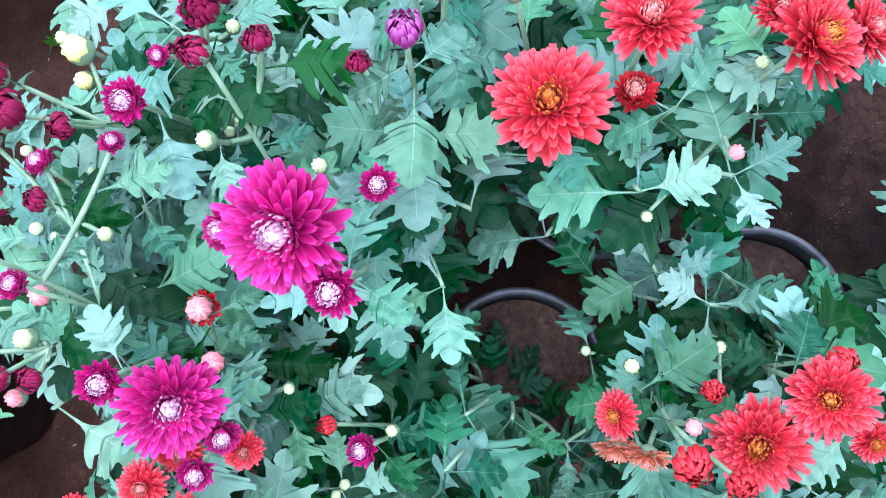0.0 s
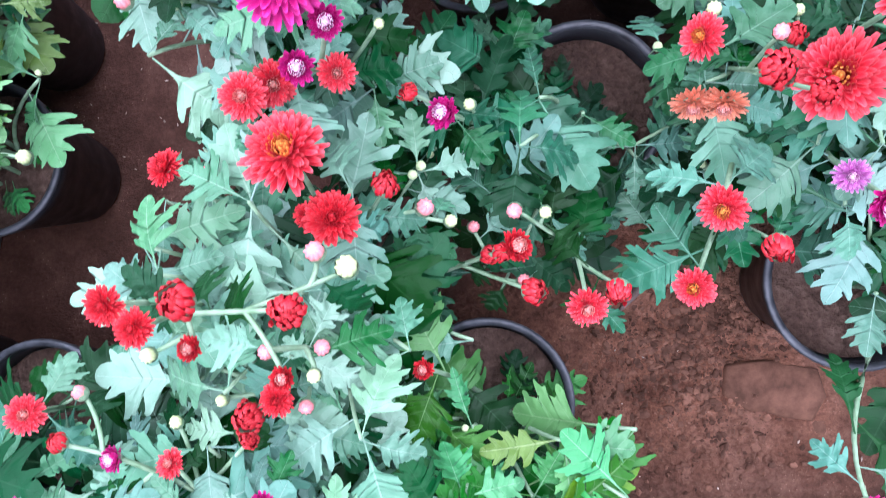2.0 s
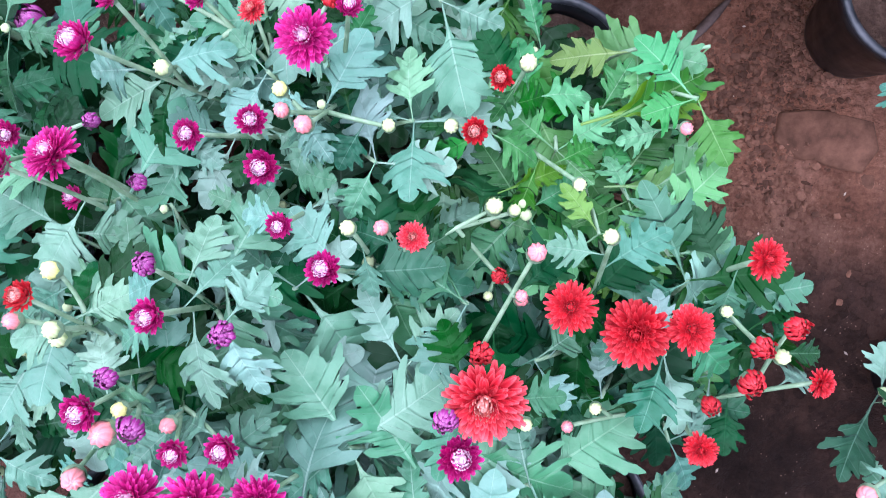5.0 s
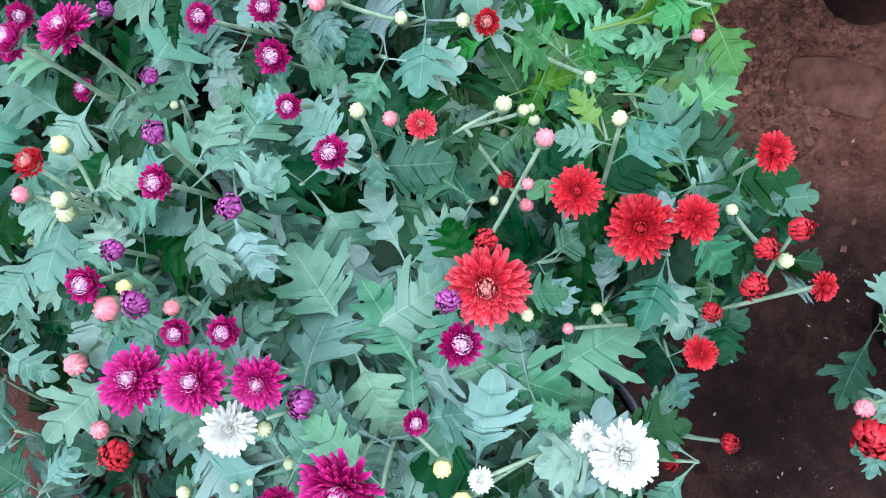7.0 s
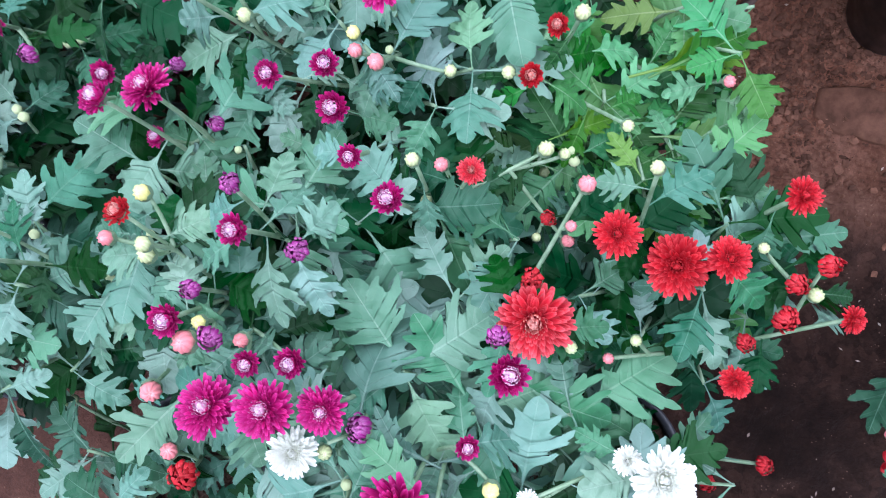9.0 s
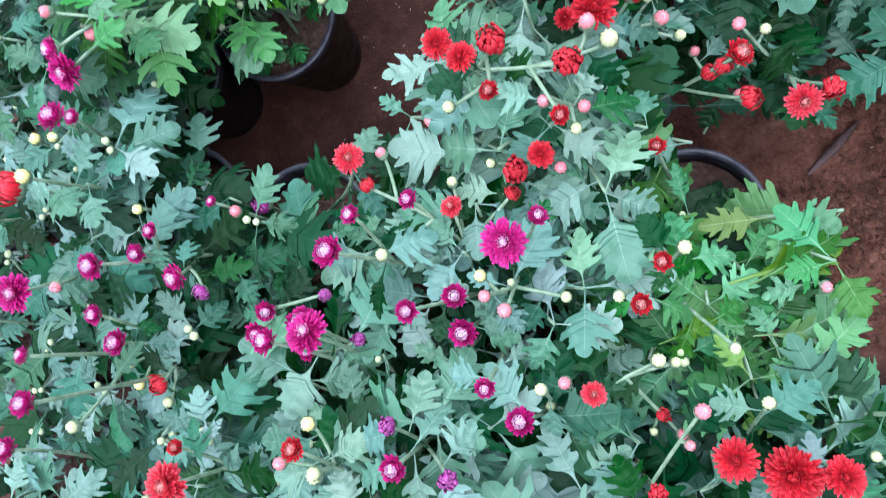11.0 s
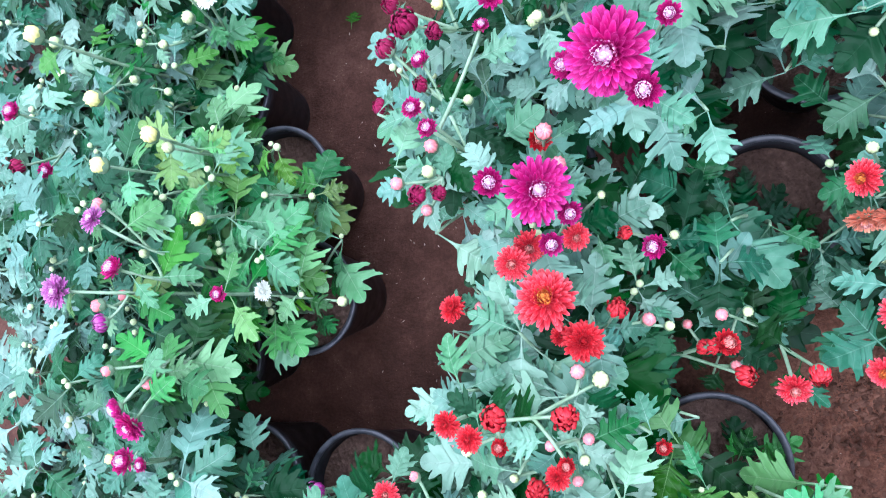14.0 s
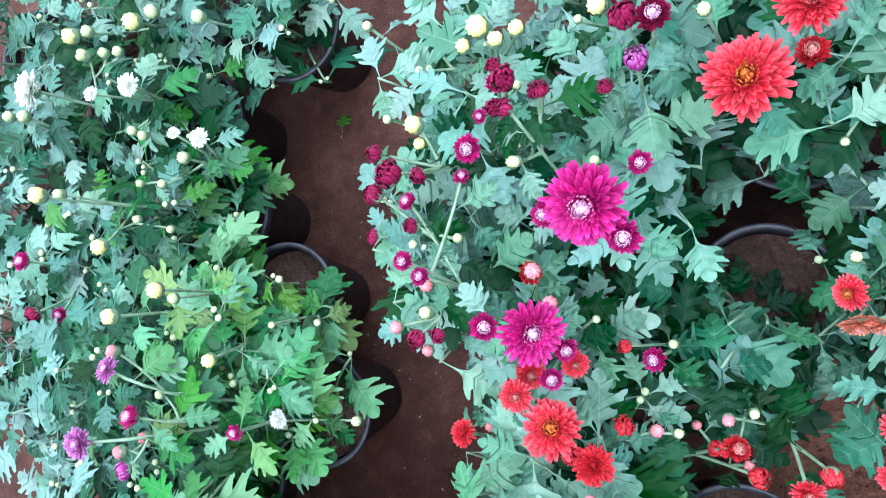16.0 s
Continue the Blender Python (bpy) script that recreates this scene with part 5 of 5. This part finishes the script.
plan("bushy chrysanthemum with coral-red and yellow blooms in black pot", -1.088, -0.468, 0.15, [
    ("y", -1.022, -0.408, 0.425, 0.019), ("y", -0.990, -0.404, 0.425, 0.017), ("R", -1.053, -0.509, 0.527, 0.059),
    ("R", -1.044, -0.550, 0.527, 0.069)], top=0.42, shoots=9, buds=0.7)
plan("bushy chrysanthemum in leaf with no open blooms in black pot", -1.037, -0.714, 0.15, [
    ], top=0.42, shoots=9, buds=0.7)
plan("bushy chrysanthemum with magenta and cream blooms in black pot", -0.748, -0.731, 0.15, [
    ("h", -0.796, -0.640, 0.529, 0.028), ("h", -0.781, -0.676, 0.502, 0.036), ("w", -0.784, -0.706, 0.470, 0.018),
    ("h", -0.841, -0.692, 0.590, 0.024), ("h", -0.748, -0.722, 0.677, 0.031), ("y", -0.759, -0.732, 0.475, 0.016),
    ("b", -0.722, -0.725, 0.492, 0.022), ("w", -0.714, -0.749, 0.474, 0.015), ("w", -0.783, -0.775, 0.562, 0.017)], top=0.48, shoots=12, buds=0.7)
plan("bushy chrysanthemum with coral-red and pink blooms in black pot", -0.612, -0.875, 0.15, [
    ("r", -0.655, -0.784, 0.535, 0.022), ("R", -0.628, -0.811, 0.590, 0.057), ("p", -0.469, -0.929, 0.493, 0.025)], top=0.48, shoots=12, buds=0.7)
plan("bushy chrysanthemum with magenta and crimson blooms in black pot", -1.156, 0.170, 0.18, [
    ("h", -1.166, 0.187, 0.485, 0.037), ("h", -1.120, 0.084, 0.457, 0.029), ("d", -1.155, 0.088, 0.488, 0.023)], top=0.42, shoots=18, buds=0.7, sage=0.40)
plan("bushy chrysanthemum with cream blooms in black pot", -1.190, 0.425, 0.15, [
    ("w", -1.197, 0.467, 0.468, 0.022), ("w", -1.160, 0.458, 0.468, 0.024)], top=0.41, shoots=12, buds=0.7)
plan("bushy chrysanthemum with yellow and cream blooms in black pot", -0.952, 0.680, 0.15, [
    ("y", -0.917, 0.578, 0.442, 0.034), ("w", -0.869, 0.583, 0.442, 0.027), ("y", -1.035, 0.575, 0.468, 0.031),
    ("w", -1.002, 0.579, 0.459, 0.023)], top=0.40, shoots=12, buds=0.7)
plan("bushy chrysanthemum with yellow and cream blooms in black pot", -0.076, 0.391, 0.15, [
    ("w", -0.133, 0.305, 0.561, 0.012), ("y", -0.107, 0.301, 0.595, 0.025)], top=0.52, shoots=12)
plan("bushy chrysanthemum in leaf with no open blooms in black pot", 0.153, 0.399, 0.15, [
    ], top=0.42, shoots=12)
plan("bushy chrysanthemum in leaf with no open blooms in black pot", 0.365, 0.399, 0.15, [
    ], top=0.42, shoots=9)
plan("bushy chrysanthemum in leaf with no open blooms in black pot", -1.190, 0.663, 0.15, [
    ], top=0.42, shoots=9, buds=0.7)
plan("bushy chrysanthemum in leaf with no open blooms in black pot", 0.561, 0.025, 0.15, [
    ], top=0.42, shoots=12)
plan("bushy chrysanthemum with magenta blooms in black pot", -0.825, -0.960, 0.15, [
    ("h", -0.928, -0.837, 0.510, 0.036)], top=0.46, shoots=9, buds=0.7)
plan("bushy chrysanthemum in leaf with no open blooms in black pot", -1.062, -0.952, 0.15, [
    ], top=0.42, shoots=7, buds=0.7)
plan("bushy chrysanthemum in leaf with no open blooms in black pot", 0.145, -1.207, 0.15, [
    ], top=0.42, shoots=7)
plan("bushy chrysanthemum in leaf with no open blooms in black pot", -0.212, -1.173, 0.15, [
    ], top=0.42, shoots=9)
plan("bushy chrysanthemum in leaf with no open blooms in black pot", 0.399, 0.637, 0.15, [
    ], top=0.42, shoots=7)
plan("bushy chrysanthemum in leaf with no open blooms in black pot", -1.216, -0.051, 0.2, [
    ], top=0.42, shoots=18, buds=0.7)
plan("bushy chrysanthemum in leaf with no open blooms in black pot", -1.190, -0.264, 0.2, [
    ], top=0.42, shoots=18, buds=0.7)
plan("bushy chrysanthemum in leaf with no open blooms in black pot", -1.402, 0.272, 0.15, [
    ], top=0.42, shoots=9, buds=0.7)
plan("bushy chrysanthemum in leaf with no open blooms in black pot", -1.385, 0.051, 0.15, [
    ], top=0.42, shoots=12, buds=0.7)
plan("bushy chrysanthemum with coral-red and cream blooms in black pot", -0.157, -0.714, 0.16, [
    ("h", -0.243, -0.688, 0.535, 0.034), ("w", -0.224, -0.649, 0.548, 0.015), ("p", -0.204, -0.646, 0.503, 0.016),
    ("R", -0.170, -0.649, 0.528, 0.028), ("w", -0.106, -0.610, 0.472, 0.018), ("w", -0.087, -0.611, 0.459, 0.013),
    ("p", -0.063, -0.646, 0.552, 0.018), ("p", -0.068, -0.697, 0.420, 0.016), ("b", -0.092, -0.677, 0.427, 0.015),
    ("w", -0.102, -0.699, 0.420, 0.011), ("R", -0.088, -0.777, 0.553, 0.076), ("b", -0.097, -0.739, 0.539, 0.019),
    ("p", -0.070, -0.685, 0.535, 0.012), ("w", -0.050, -0.797, 0.519, 0.013), ("v", -0.117, -0.794, 0.570, 0.019)], top=0.45, shoots=10, young=-0.1, size=1.2)
plan("bushy chrysanthemum in leaf with no open blooms in black pot", -1.292, -0.493, 0.15, [
    ], top=0.42, shoots=9, buds=0.7)
plan("bushy chrysanthemum in leaf with no open blooms in black pot", -1.275, -0.731, 0.15, [
    ], top=0.42, shoots=9, buds=0.7)
plan("bushy chrysanthemum in leaf with no open blooms in black pot", -1.411, 0.493, 0.15, [
    ], top=0.42, shoots=7, buds=0.7)
plan("bushy chrysanthemum in leaf with no open blooms in black pot", -1.385, 0.714, 0.15, [
    ], top=0.42, shoots=7, buds=0.7)
for a, k in PLANTS:
    potted_plant(*a, **k)
